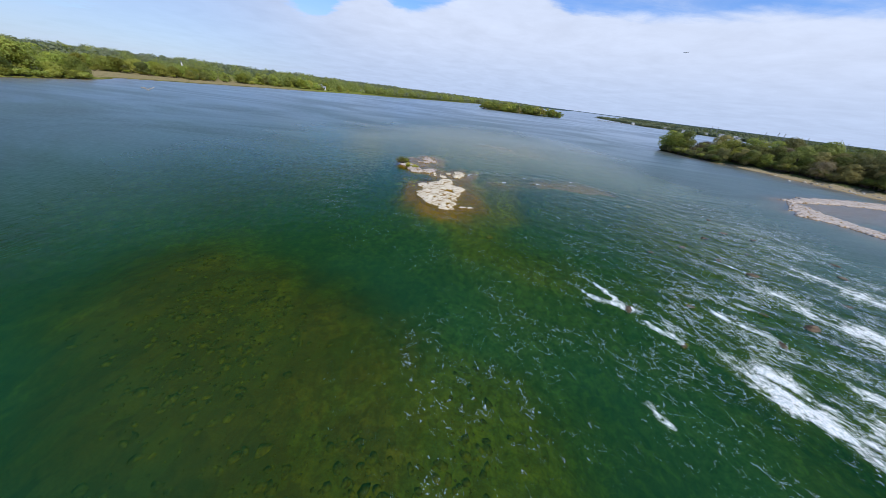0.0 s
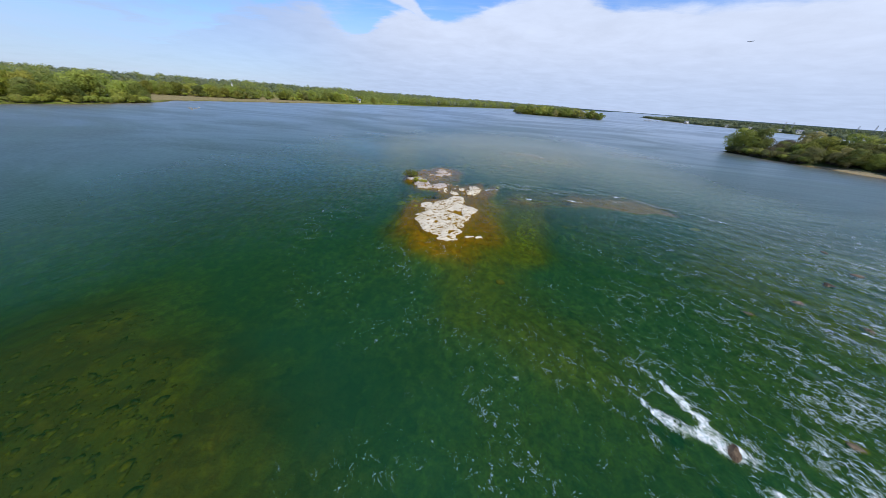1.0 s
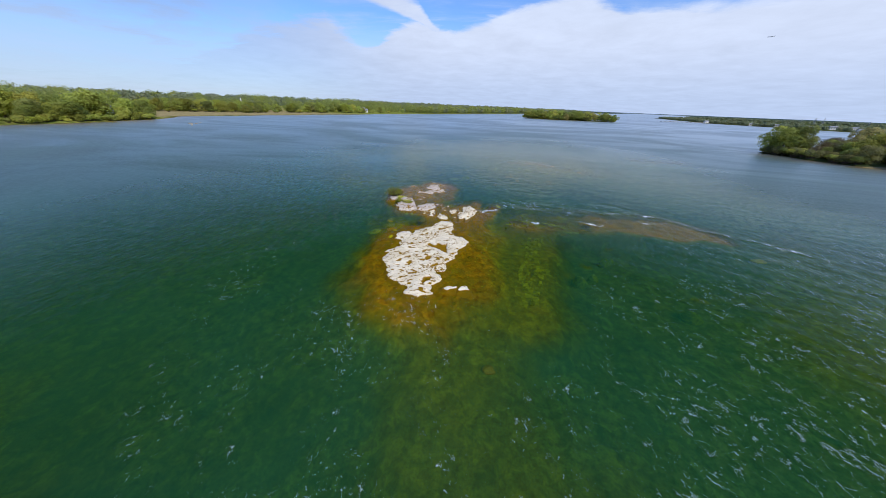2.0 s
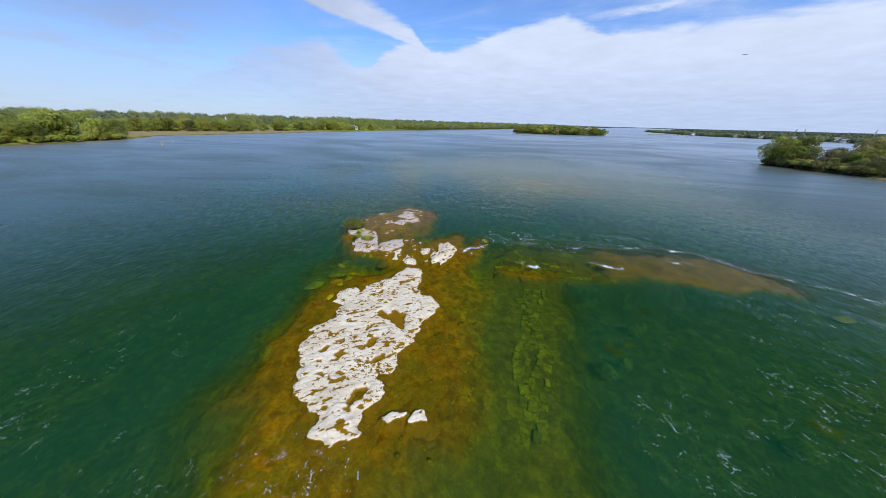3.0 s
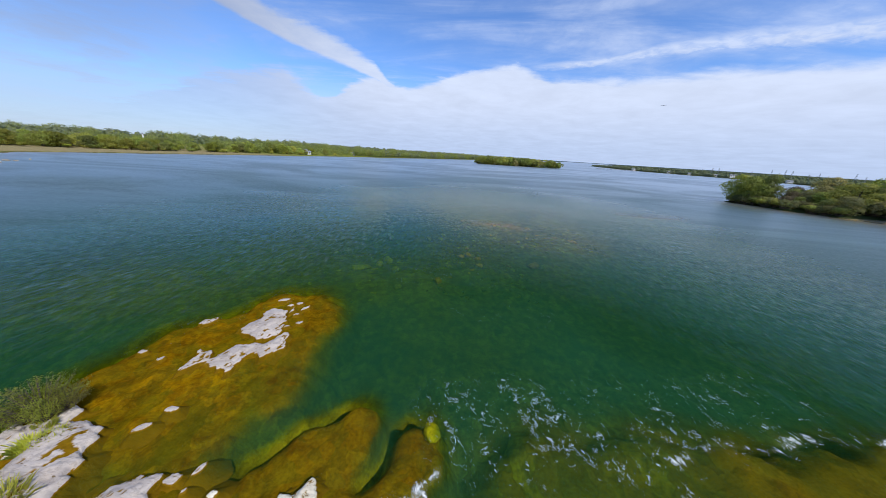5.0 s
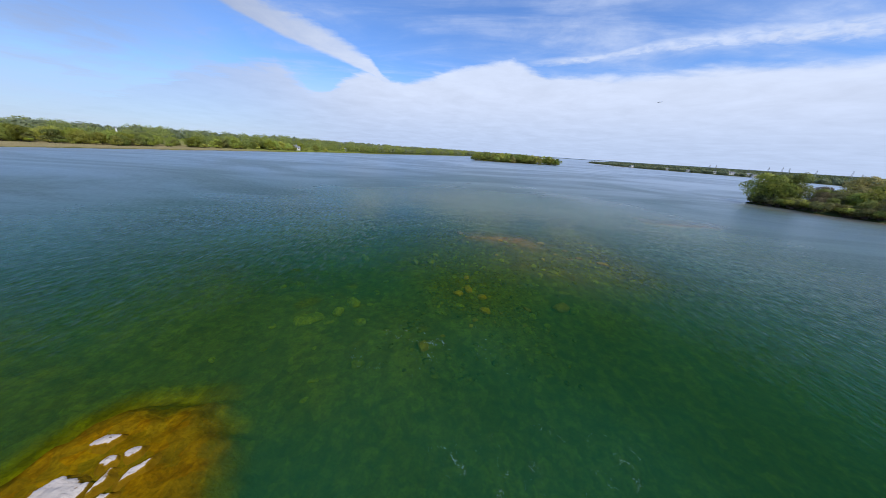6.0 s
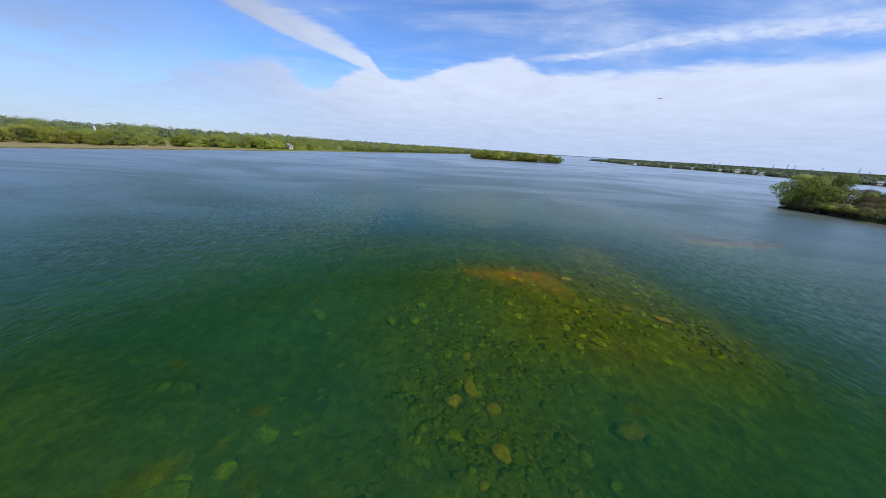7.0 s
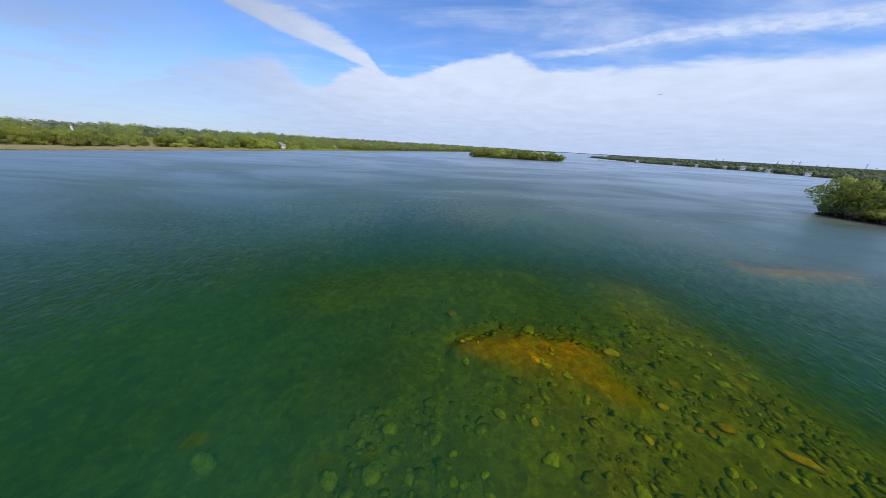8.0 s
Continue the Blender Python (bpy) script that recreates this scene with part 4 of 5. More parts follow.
POOLS = [
    ([(-1.3, 52.7, 0.25), (-0.4, 53.0, 0.45), (0.3, 52.6, 0.5), (0.5, 51.8, 0.25)], -0.10), ([(-1.4, 48.8, 0.08), (-1.0, 49.4, 0.25), (-0.6, 50.0, 0.15)], -0.08),
    ([(-1.8, 50.8, 0.05), (-1.2, 51.2, 0.12), (-0.7, 51.6, 0.05)], -0.05), ([(-0.3, 47.5, 0.15), (0.2, 48.0, 0.3), (0.9, 48.8, 0.12), (1.2, 49.2, 0.08)], -0.08),
    ([(-0.1, 44.9, 0.2), (0.2, 45.4, 0.32), (0.7, 45.9, 0.15)], -0.10), ([(-2.4, 47.5, 0.16), (-2.1, 47.9, 0.15)], -0.03), ([(-3.5, 46.9, 0.1), (-3.3, 47.1, 0.1)], -0.03),
    ([(-4.1, 47.9, 0.04), (-3.8, 48.0, 0.06)], -0.02), ([(-3.5, 48.4, 0.08), (-3.3, 48.5, 0.06)], -0.02), ([(-3.3, 48.9, 0.06), (-3.0, 49.1, 0.06)], -0.02), ([(-1.7, 46.9, 0.12), (-1.5, 46.7, 0.1)], -0.03),
    ([(-2.2, 46.2, 0.06), (-2.0, 46.0, 0.08)], -0.02), ([(-3.0, 45.9, 0.08), (-2.8, 45.9, 0.06)], -0.02), ([(-2.95, 55.3, 0.1), (-2.85, 55.9, 0.1)], -0.03), ([(-1.0, 58.4, 0.05), (-0.4, 59.2, 0.08)], -0.03),
]
outcrop("limestone_slab", "large pale cream limestone slab with ochre tide pools", in_plan(SLAB), (-8.6, 4.8, 41.2, 63.2), 0.26, LIME, 0.05, POOLS, 1.0, (0.86, 0.5), rough=0.62)

# plan; stone; height; what it is
BIG, LOW, SMALL = "pitted limestone outcrop in weedy shallows", "low limestone outcrop awash at its edges", "small limestone rock in weedy shallows"
PLANS = [
    ([(-9.9, 63.4), (-10.4, 64.2), (-11.1, 65.1), (-10.9, 65.6), (-11.3, 66.8), (-11.8, 67.9), (-13.6, 68.5), (-14.1, 69.3), (-12.9, 69.3), (-12.6, 70.5), (-11.8, 70.5), (-11.9, 69.7), (-10.1, 69.7), (-9.0, 68.1), (-8.2, 66.2), (-7.3, 64.5), (-8.2, 64.1), (-7.9, 63.6)], LILAC, 0.55, "flat lilac-grey limestone outcrop with shrubs and grass"),
    ([(-6.6, 64.3), (-7.5, 64.8), (-7.8, 66.1), (-7.2, 66.9), (-7.1, 67.9), (-6.3, 68.2), (-5.2, 68.3), (-4.9, 66.9), (-5.1, 65.6), (-5.4, 64.7)], LILAC, 0.34, "flat lilac-grey " + BIG),
    ([(-1.8, 65.3), (-1.6, 65.7), (-2.1, 66.2), (-1.0, 66.4), (-0.8, 65.7), (-0.9, 64.8), (-1.3, 64.5), (-1.7, 64.8)], LIME, 0.28, "pale " + BIG),
    ([(0.3, 68.4), (0.9, 69.0), (1.3, 68.2), (2.0, 67.7), (2.5, 66.9), (2.4, 65.7), (2.2, 64.6), (1.8, 64.3), (1.8, 63.6), (1.5, 62.5), (1.2, 62.4), (0.9, 63.1), (0.2, 62.6), (0.0, 63.4), (-0.2, 64.4), (-0.2, 65.6), (0.3, 65.9), (-0.1, 67.0), (-0.1, 68.2)], LIME, 0.42, "pale pitted limestone outcrop beside a small cascade"),
    ([(-2.9, 62.0), (-3.2, 62.5), (-3.1, 63.0), (-3.3, 63.9), (-3.1, 64.1), (-2.6, 63.5), (-1.8, 63.0), (-1.4, 62.4), (-1.2, 61.7), (-2.4, 61.7)], LIME, 0.34, "pale " + BIG),
    ([(-4.4, 62.6), (-4.6, 63.5), (-5.0, 64.4), (-4.6, 65.3), (-4.3, 65.2), (-4.2, 64.5), (-4.35, 63.8), (-4.1, 62.6)], LIME, 0.2, "narrow pale limestone ridge in weedy shallows"),
    ([(-10.0, 73.5), (-10.3, 75.0), (-9.8, 75.6), (-9.1, 74.8), (-8.9, 76.2), (-7.0, 76.5), (-6.2, 77.6), (-5.5, 76.3), (-6.3, 75.5), (-7.2, 75.8), (-7.5, 73.8), (-8.0, 74.4), (-8.9, 74.2)], LILAC, 0.24, "lilac-grey " + LOW),
    ([(-10.0, 77.5), (-9.8, 78.5), (-9.1, 79.0), (-9.6, 80.2), (-9.2, 80.8), (-8.1, 80.5), (-7.3, 79.2), (-6.8, 77.6), (-7.9, 77.0)], LILAC, 0.26, "lilac-grey " + LOW),
    ([(2.1, 44.5), (2.6, 45.0), (3.4, 45.1), (3.2, 44.7), (2.6, 44.3)], LIME, 0.22, "low pale limestone patch awash beside the slab"),
    ([(3.6, 44.7), (3.8, 45.4), (4.3, 45.4), (4.7, 44.9), (4.2, 44.8)], LIME, 0.22, "low pale limestone patch awash beside the slab"),
]
# small rocks: two ends, half width, lilac stone or pale
for ax, ay, bx, by, half, lilac in ((-5.0, 68.1, -4.5, 68.3, 0.2, 1), (-4.2, 68.3, -3.9, 68.9, 0.16, 1), (-4.0, 67.8, -3.9, 68.0, 0.08, 1), (-2.9, 67.85, -2.55, 68.0, 0.14, 0), (-3.5, 66.4, -3.0, 67.0, 0.15, 0), (-2.9, 65.55, -2.6, 65.9, 0.2, 0),
                                    (-0.7, 66.4, -0.5, 66.5, 0.09, 0), (-0.5, 62.9, -0.4, 63.3, 0.13, 0), (-2.4, 63.5, -2.5, 64.1, 0.1, 0), (-4.1, 63.5, -3.9, 63.75, 0.12, 0), (-5.9, 63.95, -5.35, 64.25, 0.13, 0), (-5.7, 63.0, -5.45, 63.2, 0.11, 0),
                                    (-5.8, 63.6, -5.5, 63.7, 0.1, 0), (-7.6, 63.95, -7.3, 64.2, 0.08, 1), (-9.6, 82.0, -8.8, 82.4, 0.22, 1), (-7.6, 80.3, -7.7, 81.2, 0.2, 1), (-6.9, 80.8, -6.5, 81.9, 0.22, 1), (-13.2, 77.7, -12.4, 78.6, 0.4, 1),
                                    (-14.1, 74.45, -13.7, 74.55, 0.16, 1), (-12.4, 73.9, -12.1, 74.3, 0.16, 1), (-8.6, 69.75, -8.1, 70.2, 0.17, 1), (-8.2, 71.0, -7.8, 71.1, 0.1, 1), (-8.4, 81.3, -8.0, 81.5, 0.2, 1), (-7.9, 81.75, -7.5, 81.95, 0.16, 1), (-7.1, 80.1, -6.7, 80.4, 0.18, 1), (-6.3, 79.0, -5.9, 79.3, 0.15, 1), (-6.9, 78.4, -6.5, 78.7, 0.14, 1), (-5.7, 62.3, -5.65, 62.35, 0.06, 0)):
    dx, dy = bx - ax, by - ay
    k = half / math.hypot(dx, dy)
    side = (-dy * k, dx * k)
    PLANS.append(([(ax, ay), (ax + 0.3 * dx + side[0], ay + 0.3 * dy + side[1]), (bx + side[0] * 0.5, by + side[1] * 0.5), (bx, by), (ax + 0.6 * dx - side[0] * 0.9, ay + 0.6 * dy - side[1] * 0.9)], LILAC if lilac else LIME, 0.2, ("lilac-grey " if lilac else "pale ") + SMALL))
for k, (plan, mat, top, label) in enumerate(PLANS):
    xs, ys = [p[0] for p in plan], [p[1] for p in plan]
    size = max(max(xs) - min(xs), max(ys) - min(ys))
    outcrop("limestone_outcrop", label, in_plan(plan), (min(xs) - 1.3, max(xs) + 1.3, min(ys) - 1.3, max(ys) + 1.3), top, mat, 0.055 if size > 2.2 else 0.045, (), 2.0 + k, rough=0.62 if size > 2.5 else 0.22 + 0.10 * size)
SHOAL_A = [(96, 88.4), (103, 91.5), (112, 96.5), (128, 101.5), (147, 105), (147, 97), (132, 94.5), (118, 92.5), (108, 89.8), (100, 87.6)]
SHOAL_B = [(97, 86.5), (94, 82.5), (88, 75.5), (85.5, 72), (88, 69.5), (91, 67), (93, 61), (99, 50), (106, 50), (99, 65), (97, 72), (97.5, 78), (99.5, 84)]
for plan in (SHOAL_A, SHOAL_B):
    xs, ys = [p[0] for p in plan], [p[1] for p in plan]
    outcrop("rock_shoal", "low bleached rock shoal off the wooded island", in_plan(plan), (min(xs) - 3, max(xs) + 3, min(ys) - 3, max(ys) + 3), 0.34, LILAC, 0.25, (), 20.0 + xs[0], (0.86, 0.5) if xs[0] > 96.5 else (0.45, -0.89), 2.4, 2.2)


# ---- jointed rock beds under the water, piece by piece ----
def block_mesh(seed, mat):
    bm = bmesh.new()
    bmesh.ops.create_cube(bm, size=1.0)
    r = random.Random(seed)
    for v in bm.verts:
        v.co += Vector((r.uniform(-0.1, 0.1), r.uniform(-0.08, 0.08), r.uniform(-0.12, 0.12)))
    bmesh.ops.bevel(bm, geom=bm.edges[:], offset=0.07, segments=1, affect="EDGES")
    me = bpy.data.meshes.new("rock_block")
    bm.to_mesh(me)
    bm.free()
    me.materials.append(mat)
    return me


BLOCKS = [block_mesh(80 + k, JOINTED) for k in range(6)]
LEDGE_BLOCKS = [block_mesh(90 + k, JOINTED_R if k < 3 else JOINTED) for k in range(7)]
for row in range(4):
    y = 45.5 + row * 0.3
    while y < 62.0:
        ln = rng.uniform(0.35, 0.95)
        x = 9.7 + row * 0.58 + 0.05 * (y - 45) + 0.35 * math.sin(y * 0.7 + row) + rng.uniform(-0.2, 0.2)
        if rng.random() < 0.85:
            ob = new("rock_block", rng.choice(BLOCKS))
            h = height_at(x, y)
            ob.matrix_world = pose(x, y + ln / 2, h - 0.07, rng.uniform(-5, 5), rng.uniform(-8, 8), -4 + rng.uniform(-14, 14)) @ Matrix.Diagonal((rng.uniform(0.35, 0.6), ln * 0.95, 0.32, 1))
            ob.parent = ground
        y += ln + rng.uniform(0.0, 0.15)


# the ledge between the islet and the shelf: flat broken blocks sunk in the bed, down to the open water
for row in range(10):
    y0 = 62.0 + row * 0.72
    x = (8.6 if row < 4 else 7.2) + rng.uniform(0, 1.4)
    end = 15.0 + min(row, 6) * 0.8
    while x < end:
        ln, across = rng.uniform(0.6, 2.4), rng.uniform(0.45, 1.1)
        y = y0 + 0.10 * (x - 8) + rng.uniform(-0.3, 0.3)
        h = height_at(x + ln / 2, y)
        if rng.random() < 0.55 and -1.35 < h < -0.2:
            ob = new("rock_block", rng.choice(LEDGE_BLOCKS[:3] if row < 3 else LEDGE_BLOCKS))
            ob.matrix_world = pose(x + ln / 2, y, min(h - 0.15 + rng.uniform(-0.02, 0.03), -0.45), rng.uniform(-3, 3), rng.uniform(-3, 3), 8 + rng.uniform(-20, 20)) @ Matrix.Diagonal((ln, across, 0.34, 1))
            ob.parent = ground
        x += ln + rng.uniform(0.02, 0.8)


def cobbles(label, line, reach, count, size, mat, seed):
    """Stones past counting on the bed, in one mesh."""
    bm = bmesh.new()
    bmesh.ops.create_icosphere(bm, subdivisions=1, radius=1.0)
    base = np.array([v.co[:] for v in bm.verts])
    tris = np.array([[v.index for v in f.verts] for f in bm.faces])
    bm.free()
    r = np.random.RandomState(seed)
    xs, ys = [p[0] for p in line], [p[1] for p in line]
    x = r.uniform(min(xs) - reach, max(xs) + reach, count * 4)
    y = r.uniform(min(ys) - reach, max(ys) + reach, count * 4)
    ok = along(x, y, line) < reach * r.rand(count * 4) ** 1.5
    ok &= ground_height(x, y) < -0.3 - 0.5 * (size > 0.2)
    x, y = x[ok][:count], y[ok][:count]
    # silt and weed bury most of them in patches
    bare = fbm(x, y, 6.0, 3, 0.5, seed) < r.uniform(-0.22, 0.30, len(x))
    x, y = x[bare], y[bare]
    z = ground_height(x, y)
    s = size * (0.35 + 1.5 * r.rand(len(x)) ** 3)
    turn = r.rand(len(x)) * 3.14
    v = base[None] * (1 + 0.55 * (r.rand(len(x), len(base), 1) - 0.5)) * np.stack([s, s * (0.5 + 0.4 * r.rand(len(x))), s * (0.07 + 0.08 * r.rand(len(x)))], 1)[:, None]
    ca, sa = np.cos(turn)[:, None], np.sin(turn)[:, None]
    v = np.stack([v[..., 0] * ca - v[..., 1] * sa, v[..., 0] * sa + v[..., 1] * ca, v[..., 2]], -1)
    v[..., 0] += x[:, None]
    v[..., 1] += y[:, None]
    v[..., 2] = np.minimum(v[..., 2] + (z + 0.04 * s)[:, None], -0.05)
    f = tris[None] + (np.arange(len(x)) * len(base))[:, None, None]
    ob = new("cobbles", mesh_from("cobbles", v.reshape(-1, 3), f.reshape(-1, 3), mat, True))
    return tagged(ob, label, "stones", kind="stuff")


cobbles("weedy cobbles strewn over the riverbed", [(8, 98, 3), (9, 110, 7), (13, 121, 6)], 8, 4200, 0.26, COBBLE, 2)
cobbles("rusty cobbles strewn over the riverbed", [(20, 112, 4), (27, 113, 4), (28, 122, 4)], 7, 3600, 0.25, COBBLE, 3)
cobbles("weedy cobbles strewn over the brown shoal", [(-20, 18, 3), (-12, 13, 5), (-4, 9, 5), (4, 5, 4)], 6, 2600, 0.26, COBBLE_B, 6)
cobbles("rusty cobbles strewn beside the limestone slab", [(4, 45, 2), (5, 56, 2)], 3, 220, 0.16, COBBLE, 5)


# ---- trees and shrubs ----
def tube(bm, points, radii, sides=6):
    rings = []
    for i, (p, r) in enumerate(zip(points, radii)):
        way = (points[min(i + 1, len(points) - 1)] - points[max(i - 1, 0)]).normalized()
        turn = way.to_track_quat("Z", "Y").to_matrix()
        rings.append([bm.verts.new(p + turn @ Vector((r * math.cos(2 * math.pi * k / sides), r * math.sin(2 * math.pi * k / sides), 0))) for k in range(sides)])
    for a, b in zip(rings, rings[1:]):
        for k in range(sides):
            bm.faces.new((a[k], a[(k + 1) % sides], b[(k + 1) % sides], b[k]))
    bm.faces.new(rings[-1])


def leaf_mesh(name, lobes, count, size, mat, seed):
    """Many small bent leaves over uneven lobes (x, y, z, rx, ry, rz)."""
    r = np.random.RandomState(seed)
    lobes = np.array(lobes, float)
    weight = (lobes[:, 3] * lobes[:, 4]) ** 1.0
    pick = r.choice(len(lobes), count, p=weight / weight.sum())
    way = r.normal(size=(count, 3))
    way[:, 2] += 0.35
    way /= np.linalg.norm(way, axis=1)[:, None]
    bumpy = 0.72 + 0.36 * r.rand(count) + 0.12 * np.sin(way[:, 0] * 5 + seed) * np.sin(way[:, 1] * 6 + seed * 2)
    centre = lobes[pick, :3] + way * lobes[pick, 3:] * bumpy[:, None]
    normal = way + 0.30 * r.normal(size=(count, 3))
    normal /= np.linalg.norm(normal, axis=1)[:, None]
    side = np.cross(normal, r.normal(size=(count, 3)))
    side /= np.linalg.norm(side, axis=1)[:, None]
    up = np.cross(normal, side)
    s = size * (0.6 + 0.8 * r.rand(count))[:, None]
    droop = normal * s * 0.35
    corners = np.stack([centre - side * s * 0.55, centre - up * s - droop, centre + side * s * 0.55, centre + up * s - droop], 1)
    return mesh_from(name, corners.reshape(-1, 3), np.arange(count * 4).reshape(-1, 4), mat, True)


def tree_kind(seed, height, wide, leaves, size, mat, shape="round"):
    """Trunk and crown meshes of one kind of tree, standing at the origin."""
    r = random.Random(seed)
    bm = bmesh.new()
    lean = Vector((r.uniform(-0.05, 0.05), r.uniform(-0.05, 0.05), 1))
    spine = [lean * height * k / 4 for k in (0, 1, 2, 3)]
    tube(bm, spine, [0.030 * height, 0.023 * height, 0.016 * height, 0.006 * height])
    lobes = []
    low = {"round": 0.20, "low": 0.10, "tall": 0.16}[shape]
    for k in range(9 if shape != "low" else 7):
        a = k * 2.4 + r.uniform(-0.5, 0.5)
        f = (k + 0.5) / 9
        z = height * (low + (0.86 - low) * f + r.uniform(-0.06, 0.06))
        out = wide * 0.5 * (0.75 - 0.55 * abs(f - 0.35)) * r.uniform(0.7, 1.15)
        p = Vector((math.cos(a) * out, math.sin(a) * out, z))
        root = lean * height * (0.2 + 0.45 * f)
        tube(bm, [root, root.lerp(p, 0.55) + Vector((0, 0, -0.03 * height)), p], [0.012 * height, 0.008 * height, 0.003 * height], 5)
        rad = wide * r.uniform(0.23, 0.33)
        lobes.append((p.x, p.y, p.z, rad, rad * r.uniform(0.8, 1.2), rad * r.uniform(0.65, 0.95)))
    lobes.append((lean.x * height * 0.8, lean.y * height * 0.8, height * 0.84, wide * 0.24, wide * 0.24, height * 0.15))
    trunk = bpy.data.meshes.new("trunk")
    bm.to_mesh(trunk)
    bm.free()
    trunk.materials.append(BARK)
    return trunk, leaf_mesh("crown", lobes, leaves, size, mat, seed)


def shrub_kind(seed, height, wide, leaves, size, mat):
    r = random.Random(seed)
    bm = bmesh.new()
    lobes = []
    for k in range(8):
        a = k * 2.4 + r.uniform(-0.4, 0.4)
        p = Vector((math.cos(a) * wide * 0.3 * r.uniform(0.5, 1.2), math.sin(a) * wide * 0.3 * r.uniform(0.5, 1.2), height * r.uniform(0.45, 0.8)))
        tube(bm, [Vector((p.x * 0.2, p.y * 0.2, 0)), p * 0.6, p], [0.03 * height, 0.02 * height, 0.008 * height], 4)
        lobes.append((p.x, p.y, p.z, wide * 0.24, wide * 0.24, height * 0.26))
    stems = bpy.data.meshes.new("stems")
    bm.to_mesh(stems)
    bm.free()
    stems.materials.append(BARK)
    return stems, leaf_mesh("foliage", lobes, leaves, size, mat, seed)


def plant(name, kind, names, x, y, z, turn, scale, label, category, group):
    ob = new(name)
    ob.matrix_world = pose(x, y, z, 0, 0, turn) @ Matrix.Diagonal((scale[0], scale[0], scale[1], 1))
    for n, me in zip(names, kind):
        p = new(n, me)
        p.parent = ob
    return tagged(ob, label, category, group)


TREE, SHRUB = ("trunk", "crown"), ("stem", "foliage")
NEAR_TREES = [tree_kind(100 + k, 10.0, 8.5 + (k % 3), 4200, 0.25, (LEAF, LEAF, LEAF_G, LEAF, LEAF_B, LEAF_R, LEAF)[k], ("round", "low", "tall")[k % 3]) for k in range(7)]
BANK_TREES = [tree_kind(120 + k, 10.0, 8.5 + (k % 3) * 1.3, 2600, 0.34, (LEAF_B, LEAF, LEAF_B, LEAF_Y, LEAF_B)[k % 5], ("round", "low", "tall")[k % 3]) for k in range(8)]
ISLE_TREES = [tree_kind(140 + k, 9.0, 9.0, 800, 0.55, (LEAF_B, LEAF)[k % 2], "low") for k in range(3)]
NEAR_SHRUBS = [shrub_kind(160 + k, 4.0, 6.0, 1500, 0.23, (LEAF, LEAF_B, LEAF_G)[k]) for k in range(3)]
BANK_SHRUBS = [shrub_kind(170 + k, 3.0, 5.0, 700, 0.30, (LEAF_B, LEAF_Y, LEAF_Y)[k]) for k in range(3)]

# gardens and lanes kept open in front of the houses: the house, then towards the river
BANK_HOUSES = [(-262, 152, 4.6, 62, 6.0, 5, 1.9, BLUE_ROOF), (-258, 167, 4.2, 40, 4.2, 3.6, 2.2, SLATE), (-292, 177, 7.4, 55, 8, 6, 2.8, SLATE), (-296, 322, 2.6, 45, 6, 5, 2.8, SLATE),
               (-222, 452, 1.6, 20, 6, 5, 2.4, SLATE), (-236, 470, 3.0, 20, 6, 5, 2.4, SLATE), (-196, 545, 1.8, 15, 6, 5, 2.4, SLATE)]
SHORE_HOUSES = [(522, 664, 1.5, -11, 9.6, 6.0, 4.0), (534, 644, 1.5, -11, 7.2, 5.4, 3.9), (508, 684, 1.5, -10, 7.2, 4.8, 2.6), (513, 608, 1.2, -12, 8.4, 5.4, 2.6), (520, 560, 1.2, -15, 7.2, 4.8, 2.4), (480, 716, 1.2, -10, 7.2, 4.8, 2.6), (455, 742, 1.2, -10, 6.0, 4.8, 2.6), (530, 480, 1.2, -15, 7.2, 5.4, 2.6), (545, 440, 1.2, -15, 7.2, 5.4, 2.4)]
LANES = [[(b[0], b[1], 3.4), (b[0] + 28 * math.cos(math.atan2(30 - b[1], 8 - b[0])), b[1] + 28 * math.sin(math.atan2(30 - b[1], 8 - b[0])), 3.4)] for b in BANK_HOUSES[:2] + SHORE_HOUSES]


def in_lane(x, y):
    return any(along(np.array([x]), np.array([y]), lane)[0] < 0 for lane in LANES)


# the wooded island: shore trees first, then the wood behind
prng = random.Random(21)
SHORE = [(128, 199.5), (131, 192), (137, 181), (143, 171), (150, 161), (157, 151), (164, 141), (171, 130), (178, 119), (186, 107), (196, 94)]
spots = []
for (ax, ay), (bx, by) in zip(SHORE, SHORE[1:]):
    for t in (0.0, 0.5):
        spots.append((ax + (bx - ax) * t, ay + (by - ay) * t, 0))
for k in range(len(spots)):
    x, y, _ = spots[k]
    for row in (1, 2, 3):
        spots.append((x + (7.5 * row + prng.uniform(-2, 2)) * 0.83, y + (7.5 * row + prng.uniform(-2, 2)) * 0.55, row))
for x, y, row in spots:
    x, y = x + prng.uniform(-2.0, 2.0), y + prng.uniform(-2.0, 2.0)
    h = height_at(x, y)
    if h < 0.15:
        continue
    along_shore = math.hypot(x - 128, y - 199)
    tall = 1.12 if along_shore < 13 else 0.62 if along_shore < 26 else 0.9 + 0.005 * along_shore
    tall *= (0.62, 0.95, 1.05, 1.08)[row] * prng.uniform(0.85, 1.15) if along_shore > 14 else prng.uniform(0.95, 1.1)
    plant("tree", prng.choice(NEAR_TREES), TREE, x, y, h - 0.1, prng.uniform(0, 360), (tall * prng.uniform(0.9, 1.15), tall), "dark green broadleaf tree in dense island wood", "tree", "trees on the wooded island")
